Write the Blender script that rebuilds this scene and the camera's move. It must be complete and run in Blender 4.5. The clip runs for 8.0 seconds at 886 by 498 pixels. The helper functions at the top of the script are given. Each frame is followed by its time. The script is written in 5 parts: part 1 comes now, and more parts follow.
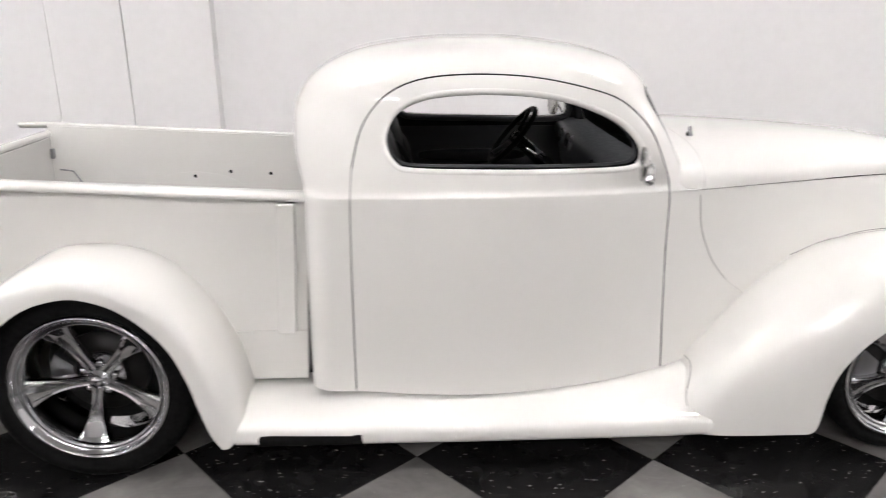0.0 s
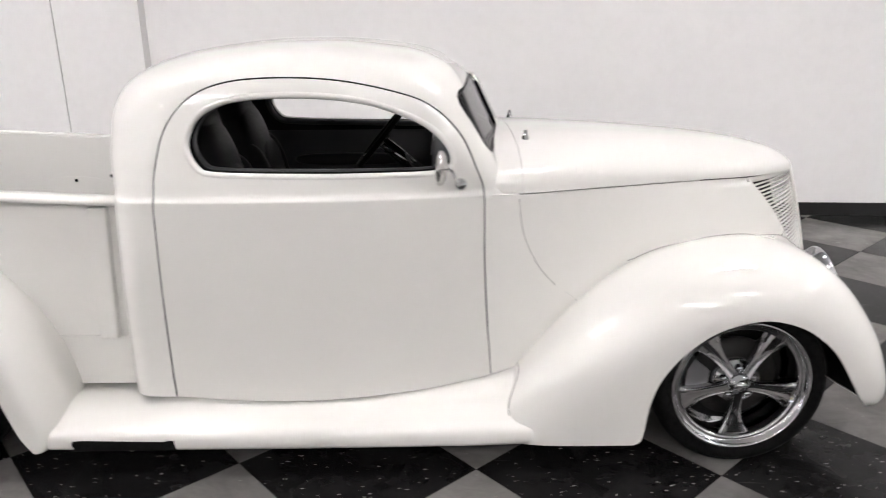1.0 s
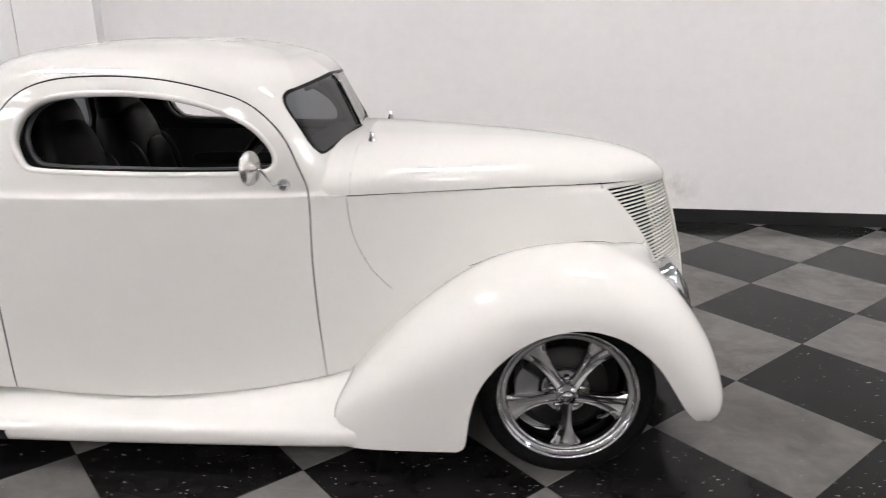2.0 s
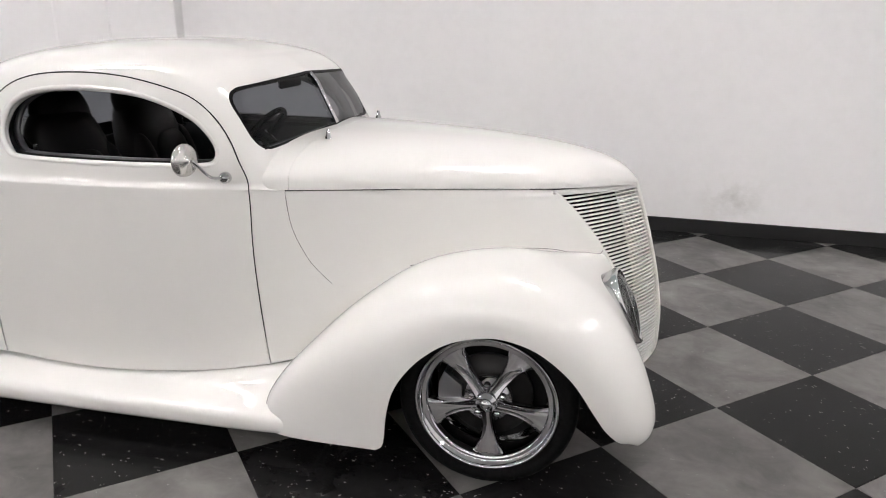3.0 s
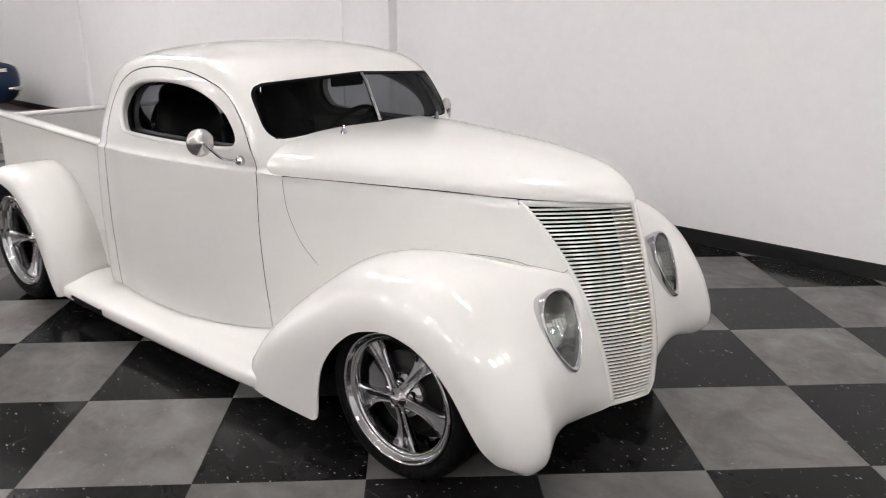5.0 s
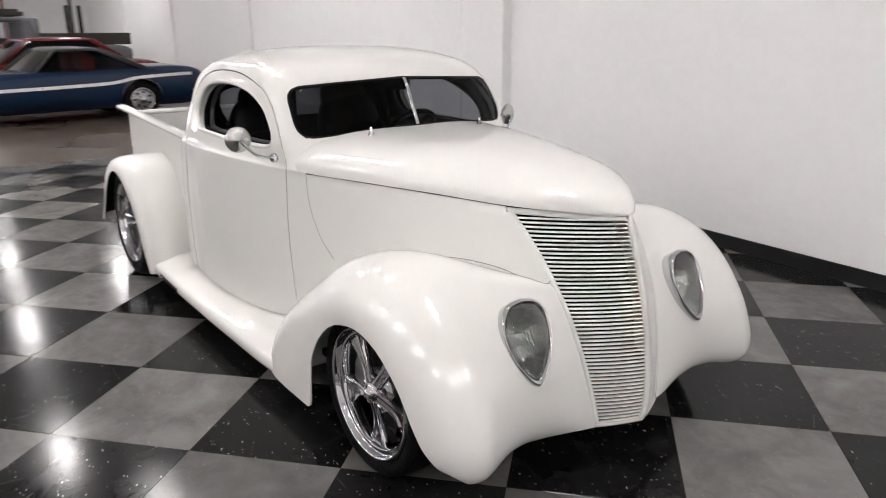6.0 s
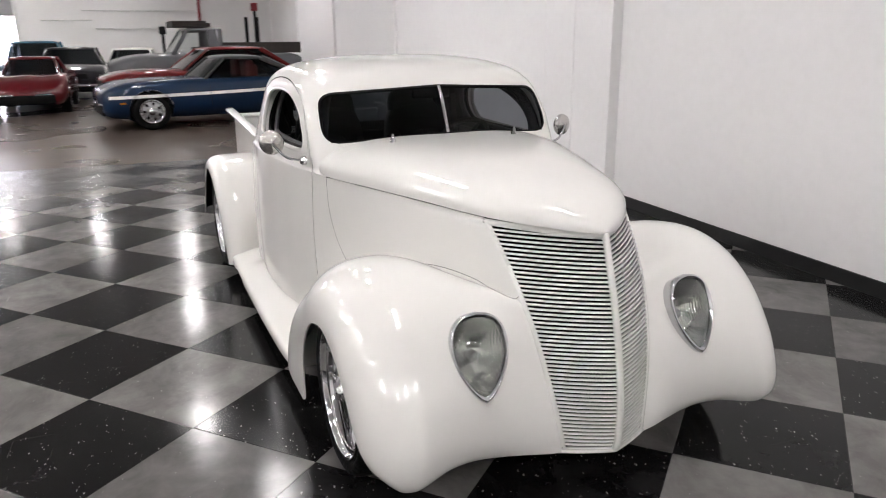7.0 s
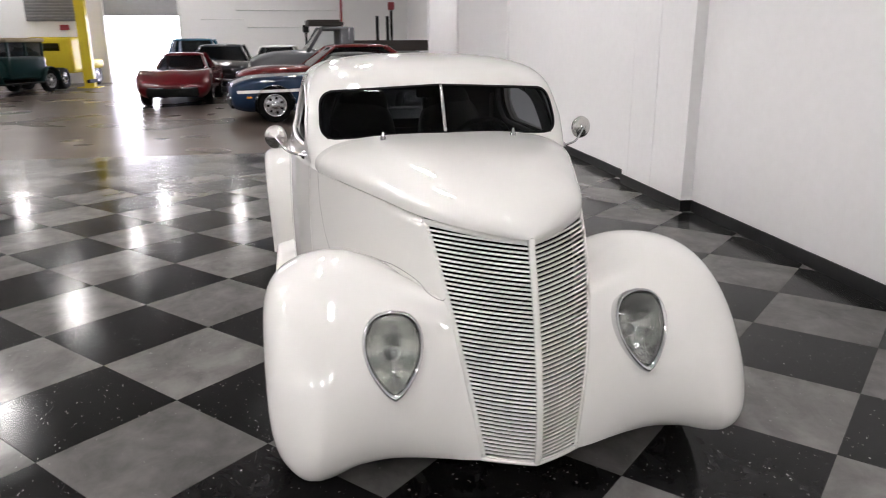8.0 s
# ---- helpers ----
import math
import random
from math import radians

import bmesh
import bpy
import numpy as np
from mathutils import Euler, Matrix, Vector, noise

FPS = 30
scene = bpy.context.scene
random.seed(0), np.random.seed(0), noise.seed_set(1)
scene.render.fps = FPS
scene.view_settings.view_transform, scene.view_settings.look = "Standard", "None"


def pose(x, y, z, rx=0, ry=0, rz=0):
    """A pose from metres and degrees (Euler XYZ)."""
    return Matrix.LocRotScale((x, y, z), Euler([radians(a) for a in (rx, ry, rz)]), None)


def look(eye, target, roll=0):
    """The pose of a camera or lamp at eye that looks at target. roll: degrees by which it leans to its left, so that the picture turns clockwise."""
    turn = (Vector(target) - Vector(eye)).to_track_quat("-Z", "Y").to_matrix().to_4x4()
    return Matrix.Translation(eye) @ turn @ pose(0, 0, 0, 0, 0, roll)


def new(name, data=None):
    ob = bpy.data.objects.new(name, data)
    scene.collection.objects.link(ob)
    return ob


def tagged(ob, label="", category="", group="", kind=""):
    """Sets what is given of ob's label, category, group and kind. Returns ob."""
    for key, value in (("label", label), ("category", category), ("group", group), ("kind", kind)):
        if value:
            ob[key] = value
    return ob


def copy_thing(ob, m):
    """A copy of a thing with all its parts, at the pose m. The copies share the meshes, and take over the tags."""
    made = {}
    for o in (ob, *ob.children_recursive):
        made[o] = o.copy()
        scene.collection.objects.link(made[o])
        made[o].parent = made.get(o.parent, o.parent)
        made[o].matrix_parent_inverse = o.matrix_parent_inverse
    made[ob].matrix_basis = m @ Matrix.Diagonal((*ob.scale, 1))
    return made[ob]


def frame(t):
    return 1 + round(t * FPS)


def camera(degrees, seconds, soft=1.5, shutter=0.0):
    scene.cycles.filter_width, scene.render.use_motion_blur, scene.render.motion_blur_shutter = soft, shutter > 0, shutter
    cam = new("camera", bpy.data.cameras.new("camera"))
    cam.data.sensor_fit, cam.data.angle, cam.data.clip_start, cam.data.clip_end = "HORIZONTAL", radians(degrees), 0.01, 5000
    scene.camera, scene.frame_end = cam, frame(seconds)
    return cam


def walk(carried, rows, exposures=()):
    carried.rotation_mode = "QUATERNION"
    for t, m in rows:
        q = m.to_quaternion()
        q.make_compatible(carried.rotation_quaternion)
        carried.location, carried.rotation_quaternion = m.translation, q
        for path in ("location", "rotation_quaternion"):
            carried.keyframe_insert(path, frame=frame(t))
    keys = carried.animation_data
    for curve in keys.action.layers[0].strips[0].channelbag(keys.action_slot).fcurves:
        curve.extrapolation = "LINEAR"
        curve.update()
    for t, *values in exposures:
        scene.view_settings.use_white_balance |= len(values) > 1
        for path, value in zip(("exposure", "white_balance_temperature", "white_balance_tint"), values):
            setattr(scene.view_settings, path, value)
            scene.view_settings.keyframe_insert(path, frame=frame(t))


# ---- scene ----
cam = camera(63.2, 8.0, soft=1.0, shutter=0.5)
PATH = [
    (0, (0.068, -0.125, 1.553), (0.024, 1.773, 0.925), -0.0),
    (0.5, (0.424, -0.091, 1.548), (0.369, 1.808, 0.925), -0.5),
    (1, (0.791, -0.067, 1.543), (0.686, 1.833, 0.927), -0.4),
    (1.5, (1.162, -0.042, 1.542), (1.006, 1.855, 0.927), -0.3),
    (2, (1.519, 0.004, 1.546), (1.312, 1.896, 0.93), 0.1),
    (3.5, (2.52, 0.238, 1.536), (1.721, 1.969, 0.932), -0.3),
    (4, (2.818, 0.357, 1.538), (1.807, 1.975, 0.938), -0.4),
    (4.5, (3.08, 0.521, 1.539), (1.927, 2.041, 0.939), -0.2),
    (6, (3.773, 1.202, 1.53), (2.173, 2.253, 0.951), -0.4),
    (6.5, (3.943, 1.474, 1.528), (2.213, 2.303, 0.964), -0.5),
    (7, (4.069, 1.793, 1.527), (2.261, 2.444, 0.972), -0.6),
    (7.5, (4.178, 2.119, 1.527), (2.31, 2.571, 0.972), -0.5),
    (8, (4.246, 2.464, 1.526), (2.345, 2.746, 0.97), -0.4),
]
walk(cam, [(t, look(eye, target, roll)) for t, eye, target, roll in PATH], [(0, 0.20), (0.8, 0.17), (1.8, 0.05), (4.0, 0.02), (8, 0.0)])

# ---- world, lamps, exposure ----
world = bpy.data.worlds.new("world")
scene.world = world
world.use_nodes = True
sky = world.node_tree.nodes.new("ShaderNodeTexSky")
sky.sky_type, sky.sun_disc = "NISHITA", False
sky.sun_elevation, sky.sun_rotation = radians(40), radians(200)
world.node_tree.links.new(sky.outputs[0], world.node_tree.nodes["Background"].inputs[0])
world.node_tree.nodes["Background"].inputs[1].default_value = 0.15
LAMP = 99.0          # strength of the ceiling lamps
CEILING = 5.2


# ---- materials ----
from mathutils.bvhtree import BVHTree


class Nodes:
    """A node material being put together."""

    def __init__(self, name):
        self.mat = bpy.data.materials.new(name)
        self.mat.use_nodes = True
        self.tree = self.mat.node_tree
        self.bsdf = self.tree.nodes["Principled BSDF"]
        self.out = self.tree.nodes["Material Output"]

    def node(self, kind, **sets):
        n = self.tree.nodes.new(kind)
        for key, value in sets.items():
            if key == "operation":
                n.operation = value
            elif key == "data_type":
                n.data_type = value
            elif key == "feature":
                n.feature = value
            elif key == "blend_type":
                n.blend_type = value
        return n

    def link(self, a, b):
        self.tree.links.new(a, b)

    def place(self, scale=(1, 1, 1), turn=0.0):
        g = self.node("ShaderNodeNewGeometry")
        m = self.node("ShaderNodeMapping")
        m.inputs["Scale"].default_value = scale
        m.inputs["Rotation"].default_value = (0, 0, turn)
        self.link(g.outputs["Position"], m.inputs["Vector"])
        return m.outputs["Vector"]

    def noise(self, scale, detail=4.0, rough=0.55, vector=None, distort=0.0):
        n = self.node("ShaderNodeTexNoise")
        n.inputs["Scale"].default_value, n.inputs["Detail"].default_value = scale, detail
        n.inputs["Roughness"].default_value, n.inputs["Distortion"].default_value = rough, distort
        self.link(vector if vector is not None else self.place(), n.inputs["Vector"])
        return n.outputs["Fac"]

    def ramp(self, fac, stops):
        r = self.node("ShaderNodeValToRGB")
        el = r.color_ramp.elements
        while len(el) < len(stops):
            el.new(0.5)
        for e, (p, c) in zip(el, stops):
            e.position, e.color = p, (*c, 1) if len(c) == 3 else c
        self.link(fac, r.inputs["Fac"])
        return r.outputs["Color"]

    def span(self, fac, a, b, lo=0.0, hi=1.0):
        m = self.node("ShaderNodeMapRange")
        for k, v in zip((1, 2, 3, 4), (lo, hi, a, b)):
            m.inputs[k].default_value = v
        self.link(fac, m.inputs[0])
        return m.outputs[0]

    def mix(self, fac, a, b, kind="MIX"):
        m = self.node("ShaderNodeMix", data_type="RGBA", blend_type=kind)
        for sock, v in ((m.inputs[0], fac), (m.inputs[6], a), (m.inputs[7], b)):
            if isinstance(v, bpy.types.NodeSocket):
                self.link(v, sock)
            elif isinstance(v, tuple):
                sock.default_value = (*v, 1)
            else:
                sock.default_value = v
        return m.outputs[2]

    def math(self, kind, a, b=0.0):
        m = self.node("ShaderNodeMath", operation=kind)
        for sock, v in zip(m.inputs, (a, b)):
            if isinstance(v, bpy.types.NodeSocket):
                self.link(v, sock)
            else:
                sock.default_value = v
        return m.outputs[0]

    def bump(self, height, strength, distance=0.01):
        b = self.node("ShaderNodeBump")
        b.inputs["Strength"].default_value, b.inputs["Distance"].default_value = strength, distance
        self.link(height, b.inputs["Height"])
        self.link(b.outputs[0], self.bsdf.inputs["Normal"])

    def set(self, **values):
        for key, v in values.items():
            sock = self.bsdf.inputs[{"color": "Base Color", "rough": "Roughness", "metal": "Metallic", "coat": "Coat Weight",
                                     "coat_rough": "Coat Roughness", "glow": "Emission Strength", "glow_color": "Emission Color",
                                     "spec": "Specular IOR Level", "sheen": "Sheen Weight"}[key]]
            if isinstance(v, bpy.types.NodeSocket):
                self.link(v, sock)
            elif isinstance(v, tuple):
                sock.default_value = (*v, 1)
            else:
                sock.default_value = v
        return self


def simple(name, color, rough=0.5, metal=0.0, coat=0.0, vary=0.12, scale=6.0, bump=0.0, grain=60.0, spec=0.5):
    """A surface of one colour with two scales of slight variation."""
    n = Nodes(name)
    big, fine = n.noise(scale), n.noise(grain, 2.0)
    dark = tuple(c * (1 - vary) for c in color)
    light = tuple(min(1.0, c * (1 + vary)) for c in color)
    n.set(color=n.mix(big, dark, light), metal=metal, coat=coat, coat_rough=0.06, spec=spec)
    n.set(rough=n.span(fine, max(0.02, rough * (1 - vary)), min(1.0, rough * (1 + vary)), 0.3, 0.7))
    if bump:
        n.bump(fine, bump, 0.002)
    return n.mat


def car_paint(name, color, rough=0.5, coat=1.0):
    """Solid paint under a clear mirror-smooth coat, with faint unevenness and dust."""
    n = Nodes(name)
    n.set(color=n.mix(n.noise(2.5), tuple(c * 0.97 for c in color), color), metal=0.0, coat=coat, spec=0.1, rough=rough)
    n.set(coat_rough=n.span(n.noise(5.0, 5.0), 0.05, 0.09, 0.35, 0.7))
    return n.mat


def sheen(n, base):
    """How strongly a thin pane mirrors, the same from both sides."""
    w = n.node("ShaderNodeLayerWeight")
    w.inputs["Blend"].default_value = 0.5
    return n.math("ADD", n.math("MULTIPLY", n.math("POWER", w.outputs["Facing"], 5.0), 1.0 - base), base)


def glass(name, tint, base=0.04):
    """A thin pane: tinted see-through with a mirror sheen."""
    n = Nodes(name)
    n.tree.nodes.remove(n.bsdf)
    clear, shine, both = n.node("ShaderNodeBsdfTransparent"), n.node("ShaderNodeBsdfGlossy"), n.node("ShaderNodeMixShader")
    clear.inputs[0].default_value = (*tint, 1)
    shine.inputs["Roughness"].default_value = 0.02
    n.link(sheen(n, base), both.inputs[0])
    n.link(clear.outputs[0], both.inputs[1])
    n.link(shine.outputs[0], both.inputs[2])
    n.link(both.outputs[0], n.out.inputs[0])
    return n.mat


def glow(name, color, strength):
    n = Nodes(name)
    n.set(color=(0.8, 0.8, 0.8), glow_color=color, glow=strength)
    return n.mat


def tile_material(name, base, light, fleck, fleck_amount, cloudy):
    """Composition floor tile: marbled streaks, irregular pale flecks, waxed, scuffed and scratched."""
    n = Nodes(name)
    info = n.node("ShaderNodeObjectInfo")
    rnd = info.outputs["Random"]
    # every tile is cut from another part of the sheet
    g = n.node("ShaderNodeNewGeometry")
    shift = n.node("ShaderNodeCombineXYZ")
    n.link(n.math("MULTIPLY", rnd, 53.0), shift.inputs[0])
    n.link(n.math("MULTIPLY", rnd, 91.0), shift.inputs[1])
    moved = n.node("ShaderNodeVectorMath", operation="ADD")
    n.link(g.outputs["Position"], moved.inputs[0])
    n.link(shift.outputs[0], moved.inputs[1])
    spot = moved.outputs[0]

    def stretched(scale, turn):
        m = n.node("ShaderNodeMapping")
        m.inputs["Scale"].default_value, m.inputs["Rotation"].default_value = scale, (0, 0, turn)
        n.link(spot, m.inputs["Vector"])
        return m.outputs["Vector"]

    streak = n.noise(5.0, 8.0, 0.7, stretched((1.0, 1.35, 1.0), 0.8), 1.0)
    cloud = n.noise(3.2, 4.0, 0.6, spot, 0.5)
    color = n.mix(n.span(streak, 0.0, 1.0, 0.3, 0.7), base, light)
    color = n.mix(n.span(cloud, 0.0, cloudy, 0.42, 0.72), color, tuple(min(1.0, c * 1.6) for c in light))
    color = n.mix(n.span(n.noise(2.1, 5.0, 0.65, spot), 0.0, cloudy, 0.5, 0.75), color, tuple(c * 0.6 for c in base))
    # flecks
    warp = n.node("ShaderNodeTexNoise")
    warp.inputs["Scale"].default_value, warp.inputs["Detail"].default_value = 85.0, 2.0
    n.link(spot, warp.inputs["Vector"])
    bent = n.node("ShaderNodeVectorMath", operation="SCALE")
    n.link(warp.outputs["Color"], bent.inputs[0])
    bent.inputs["Scale"].default_value = 0.035
    both = n.node("ShaderNodeVectorMath", operation="ADD")
    n.link(stretched((1.0, 1.9, 1.0), 0.5), both.inputs[0])
    n.link(bent.outputs[0], both.inputs[1])
    v = n.node("ShaderNodeTexVoronoi")
    v.inputs["Scale"].default_value = 36.0
    n.link(both.outputs[0], v.inputs["Vector"])
    sep = n.node("ShaderNodeSeparateColor")
    n.link(v.outputs["Color"], sep.inputs[0])
    near = n.math("LESS_THAN", v.outputs["Distance"], n.span(sep.outputs[1], 0.05, 0.22))
    some = n.math("LESS_THAN", sep.outputs[0], fleck_amount)
    pale = n.math("MULTIPLY", n.math("MULTIPLY", near, some), n.span(sep.outputs[2], 0.25, 1.0))
    color = n.mix(pale, color, fleck)
    # fine scratches in the wax
    s1 = n.noise(1.0, 3.0, 0.6, n.place((3.0, 110.0, 1.0), 0.62), 0.3)
    s2 = n.noise(1.0, 3.0, 0.6, n.place((90.0, 2.5, 1.0), 0.35), 0.3)
    patch = n.noise(0.9, 2.0)
    worn = n.math("MULTIPLY", n.math("MAXIMUM", n.span(s1, 0.0, 1.0, 0.69, 0.76), n.span(s2, 0.0, 1.0, 0.70, 0.77)), n.span(patch, 0.0, 0.45, 0.42, 0.58))
    color = n.mix(worn, color, (0.22, 0.21, 0.20))
    shade = n.span(rnd, 0.84, 1.18)
    hsv = n.node("ShaderNodeHueSaturation")
    n.link(shade, hsv.inputs["Value"])
    n.link(color, hsv.inputs["Color"])
    scuff = n.noise(3.0, 5.0, 0.7, n.place((1, 1, 1), 1.1), 1.2)
    n.set(color=hsv.outputs[0], rough=n.math("ADD", n.span(scuff, 0.10, 0.21, 0.3, 0.75), n.math("MULTIPLY", worn, 0.3)), spec=0.10)
    n.bump(n.math("ADD", n.math("MULTIPLY", n.noise(1.7, 2.0), 1.0), n.math("MULTIPLY", n.noise(26.0, 3.0), 0.05)), 0.14, 0.01)
    return n.mat


def wall_material():
    """White painted wall: faint roller marks, and grey scuffs low down near x = 3."""
    n = Nodes("white_wall_paint")
    color = n.mix(n.noise(0.8), (0.82, 0.812, 0.81), (0.87, 0.862, 0.858))
    color = n.mix(n.span(n.noise(14.0, 5.0), 0.0, 0.06, 0.4, 0.7), color, (0.5, 0.5, 0.48))
    g = n.node("ShaderNodeNewGeometry")
    off = n.node("ShaderNodeVectorMath", operation="SUBTRACT")
    n.link(g.outputs["Position"], off.inputs[0])
    off.inputs[1].default_value = (2.72, 5.68, 0.27)
    squash = n.node("ShaderNodeVectorMath", operation="MULTIPLY")
    n.link(off.outputs[0], squash.inputs[0])
    squash.inputs[1].default_value = (3.4, 1.0, 4.4)
    length = n.node("ShaderNodeVectorMath", operation="LENGTH")
    n.link(squash.outputs[0], length.inputs[0])
    spot = n.span(length.outputs["Value"], 1.0, 0.0, 0.1, 1.0)
    smear = n.math("MULTIPLY", spot, n.span(n.noise(6.0, 5.0, 0.7), 0.0, 0.55, 0.42, 0.75))
    color = n.mix(smear, color, (0.33, 0.32, 0.27))
    n.set(color=color, rough=0.55)
    n.bump(n.noise(90.0, 2.0), 0.08, 0.002)
    return n.mat


def concrete_material():
    n = Nodes("polished_brown_concrete")
    color = n.ramp(n.noise(0.9, 7.0, 0.65), [(0.3, (0.066, 0.051, 0.041)), (0.7, (0.084, 0.066, 0.054))])
    color = n.mix(n.span(n.noise(5.0, 5.0), 0.0, 0.10, 0.4, 0.8), color, (0.04, 0.034, 0.028))
    n.set(color=color, rough=n.span(n.noise(0.5, 2.0), 0.26, 0.30, 0.3, 0.7), spec=0.16)
    return n.mat


def headlamp_glass():
    """Clear pressed lamp glass with fine upright flutes."""
    n = Nodes("fluted_lamp_glass")
    n.tree.nodes.remove(n.bsdf)
    w = n.node("ShaderNodeTexWave")
    w.inputs["Scale"].default_value, w.inputs["Distortion"].default_value = 46.0, 0.8
    w.bands_direction = "Y"
    n.link(n.node("ShaderNodeNewGeometry").outputs["Position"], w.inputs["Vector"])
    b = n.node("ShaderNodeBump")
    b.inputs["Strength"].default_value, b.inputs["Distance"].default_value = 0.10, 0.003
    n.link(w.outputs["Fac"], b.inputs["Height"])
    clear, shine, both, fres = n.node("ShaderNodeBsdfTransparent"), n.node("ShaderNodeBsdfGlossy"), n.node("ShaderNodeMixShader"), n.node("ShaderNodeFresnel")
    clear.inputs[0].default_value = (0.88, 0.89, 0.86, 1)
    shine.inputs["Roughness"].default_value = 0.05
    fres.inputs[0].default_value = 1.5
    n.link(b.outputs[0], shine.inputs["Normal"])
    n.link(fres.outputs[0], both.inputs[0])
    n.link(clear.outputs[0], both.inputs[1])
    n.link(shine.outputs[0], both.inputs[2])
    n.link(both.outputs[0], n.out.inputs[0])
    return n.mat


def lamp_bowl():
    """Silvered reflector seen through pressed glass: fine upright flutes and slight haze."""
    n = Nodes("lamp_bowl_metal")
    flutes = n.node("ShaderNodeTexWave")
    flutes.inputs["Scale"].default_value, flutes.inputs["Distortion"].default_value = 44.0, 0.3
    flutes.bands_direction = "Y"
    n.link(n.place(), flutes.inputs["Vector"])
    haze = n.noise(1.0, 3.0, 0.6, n.place((9.0, 9.0, 30.0)), 0.3)
    n.set(color=n.mix(haze, (0.62, 0.63, 0.62), (0.92, 0.92, 0.90)), metal=1.0, rough=n.span(haze, 0.10, 0.24, 0.35, 0.65))
    n.bump(n.math("ADD", n.math("MULTIPLY", haze, 1.2), n.math("MULTIPLY", flutes.outputs["Fac"], 0.16)), 0.25, 0.01)
    return n.mat


WHITE = car_paint("white_gloss_paint", (0.745, 0.735, 0.705))
CHROME = simple("chrome", (0.60, 0.60, 0.61), 0.045, 1.0, vary=0.04)
SPUN = simple("spun_chrome", (0.58, 0.57, 0.55), 0.24, 1.0, vary=0.06)
DULL_METAL = simple("cast_metal", (0.32, 0.32, 0.33), 0.35, 1.0)
# near black: the shade inside the wheel is put into the iron's colour
DISC = simple("shaded_brake_disc_iron", (0.009, 0.0085, 0.008), 0.5, 0.0, spec=0.2)
RUBBER = simple("tyre_rubber", (0.0045, 0.0045, 0.0045), 0.75, vary=0.2, bump=0.2, spec=0.08)
SEAL = simple("black_rubber_seal", (0.004, 0.004, 0.004), 0.5, spec=0.06)
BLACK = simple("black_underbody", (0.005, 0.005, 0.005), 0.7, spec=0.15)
TRIM = simple("dark_grey_interior_trim", (0.022, 0.0225, 0.024), 0.45, bump=0.2, spec=0.2)
CLOTH = simple("black_seat_leather", (0.006, 0.006, 0.0063), 0.5, bump=0.2, grain=120.0, spec=0.2)
SEAM = simple("grey_panel_joint", (0.16, 0.155, 0.15), 0.6)
JAMB = simple("pale_door_jamb", (0.38, 0.375, 0.36), 0.5)
FRAME = simple("grey_window_frame", (0.06, 0.062, 0.066), 0.4)
PANEL = simple("grey_door_card", (0.06, 0.063, 0.067), 0.5, bump=0.15)
SCREEN = glass("tinted_windscreen_glass", (0.165, 0.175, 0.19), 0.018)
SIDE_GLASS = glass("side_window_glass", (0.88, 0.90, 0.90))
LENS = headlamp_glass()
WALL = wall_material()
LAMP_BOWL = lamp_bowl()
BASE = simple("black_baseboard_vinyl", (0.012, 0.012, 0.012), 0.35)
DARK_TILE = tile_material("black_floor_tile", (0.0045, 0.0044, 0.0044), (0.012, 0.0116, 0.0116), (0.34, 0.33, 0.32), 0.36, 0.45)
GREY_TILE = tile_material("grey_floor_tile", (0.088, 0.085, 0.082), (0.134, 0.129, 0.123), (0.24, 0.235, 0.225), 0.12, 0.5)
CONCRETE = concrete_material()
CEIL = simple("grey_ceiling_deck", (0.62, 0.62, 0.62), 0.7)
TUBE = glow("lit_diffuser", (1.0, 0.96, 0.965), LAMP)
SHEET = simple("white_sheet_steel", (0.75, 0.75, 0.74), 0.4)


# ---- geometry helpers ----
def part(name, bm, material, parent=None, label="", smooth=True, thick=0.0, inner=None, rim=False):
    """Links a bmesh as one mesh object, under parent if given. thick: sheet thickness, inwards; inner: its other face's material; rim: on the edges too."""
    data = bpy.data.meshes.new(name)
    if thick:
        for e in bm.edges:
            e.smooth = not e.is_boundary
    bm.to_mesh(data)
    bm.free()
    for p in data.polygons:
        p.use_smooth = smooth
    data.materials.append(material)
    ob = new(name, data)
    if parent is not None:
        ob.parent = parent
    if label:
        tagged(ob, label)
    if thick:
        mod = ob.modifiers.new("sheet", "SOLIDIFY")
        mod.thickness, mod.offset = thick, -1.0
        if inner is not None:
            data.materials.append(inner)
            mod.material_offset = 1
            mod.material_offset_rim = 1 if rim else 0
    return ob


def empty(name, m, label, category, group="", kind=""):
    ob = new(name)
    ob.empty_display_size = 0.1
    ob.matrix_basis = m
    return tagged(ob, label, category, group, kind)


def smooth_angle(ob, degrees=35.0):
    """Hard edges where faces meet steeply."""
    bm = bmesh.new()
    bm.from_mesh(ob.data)
    for e in bm.edges:
        e.smooth = len(e.link_faces) != 2 or e.calc_face_angle(0.0) < radians(degrees)
    bm.to_mesh(ob.data)
    bm.free()
    return ob


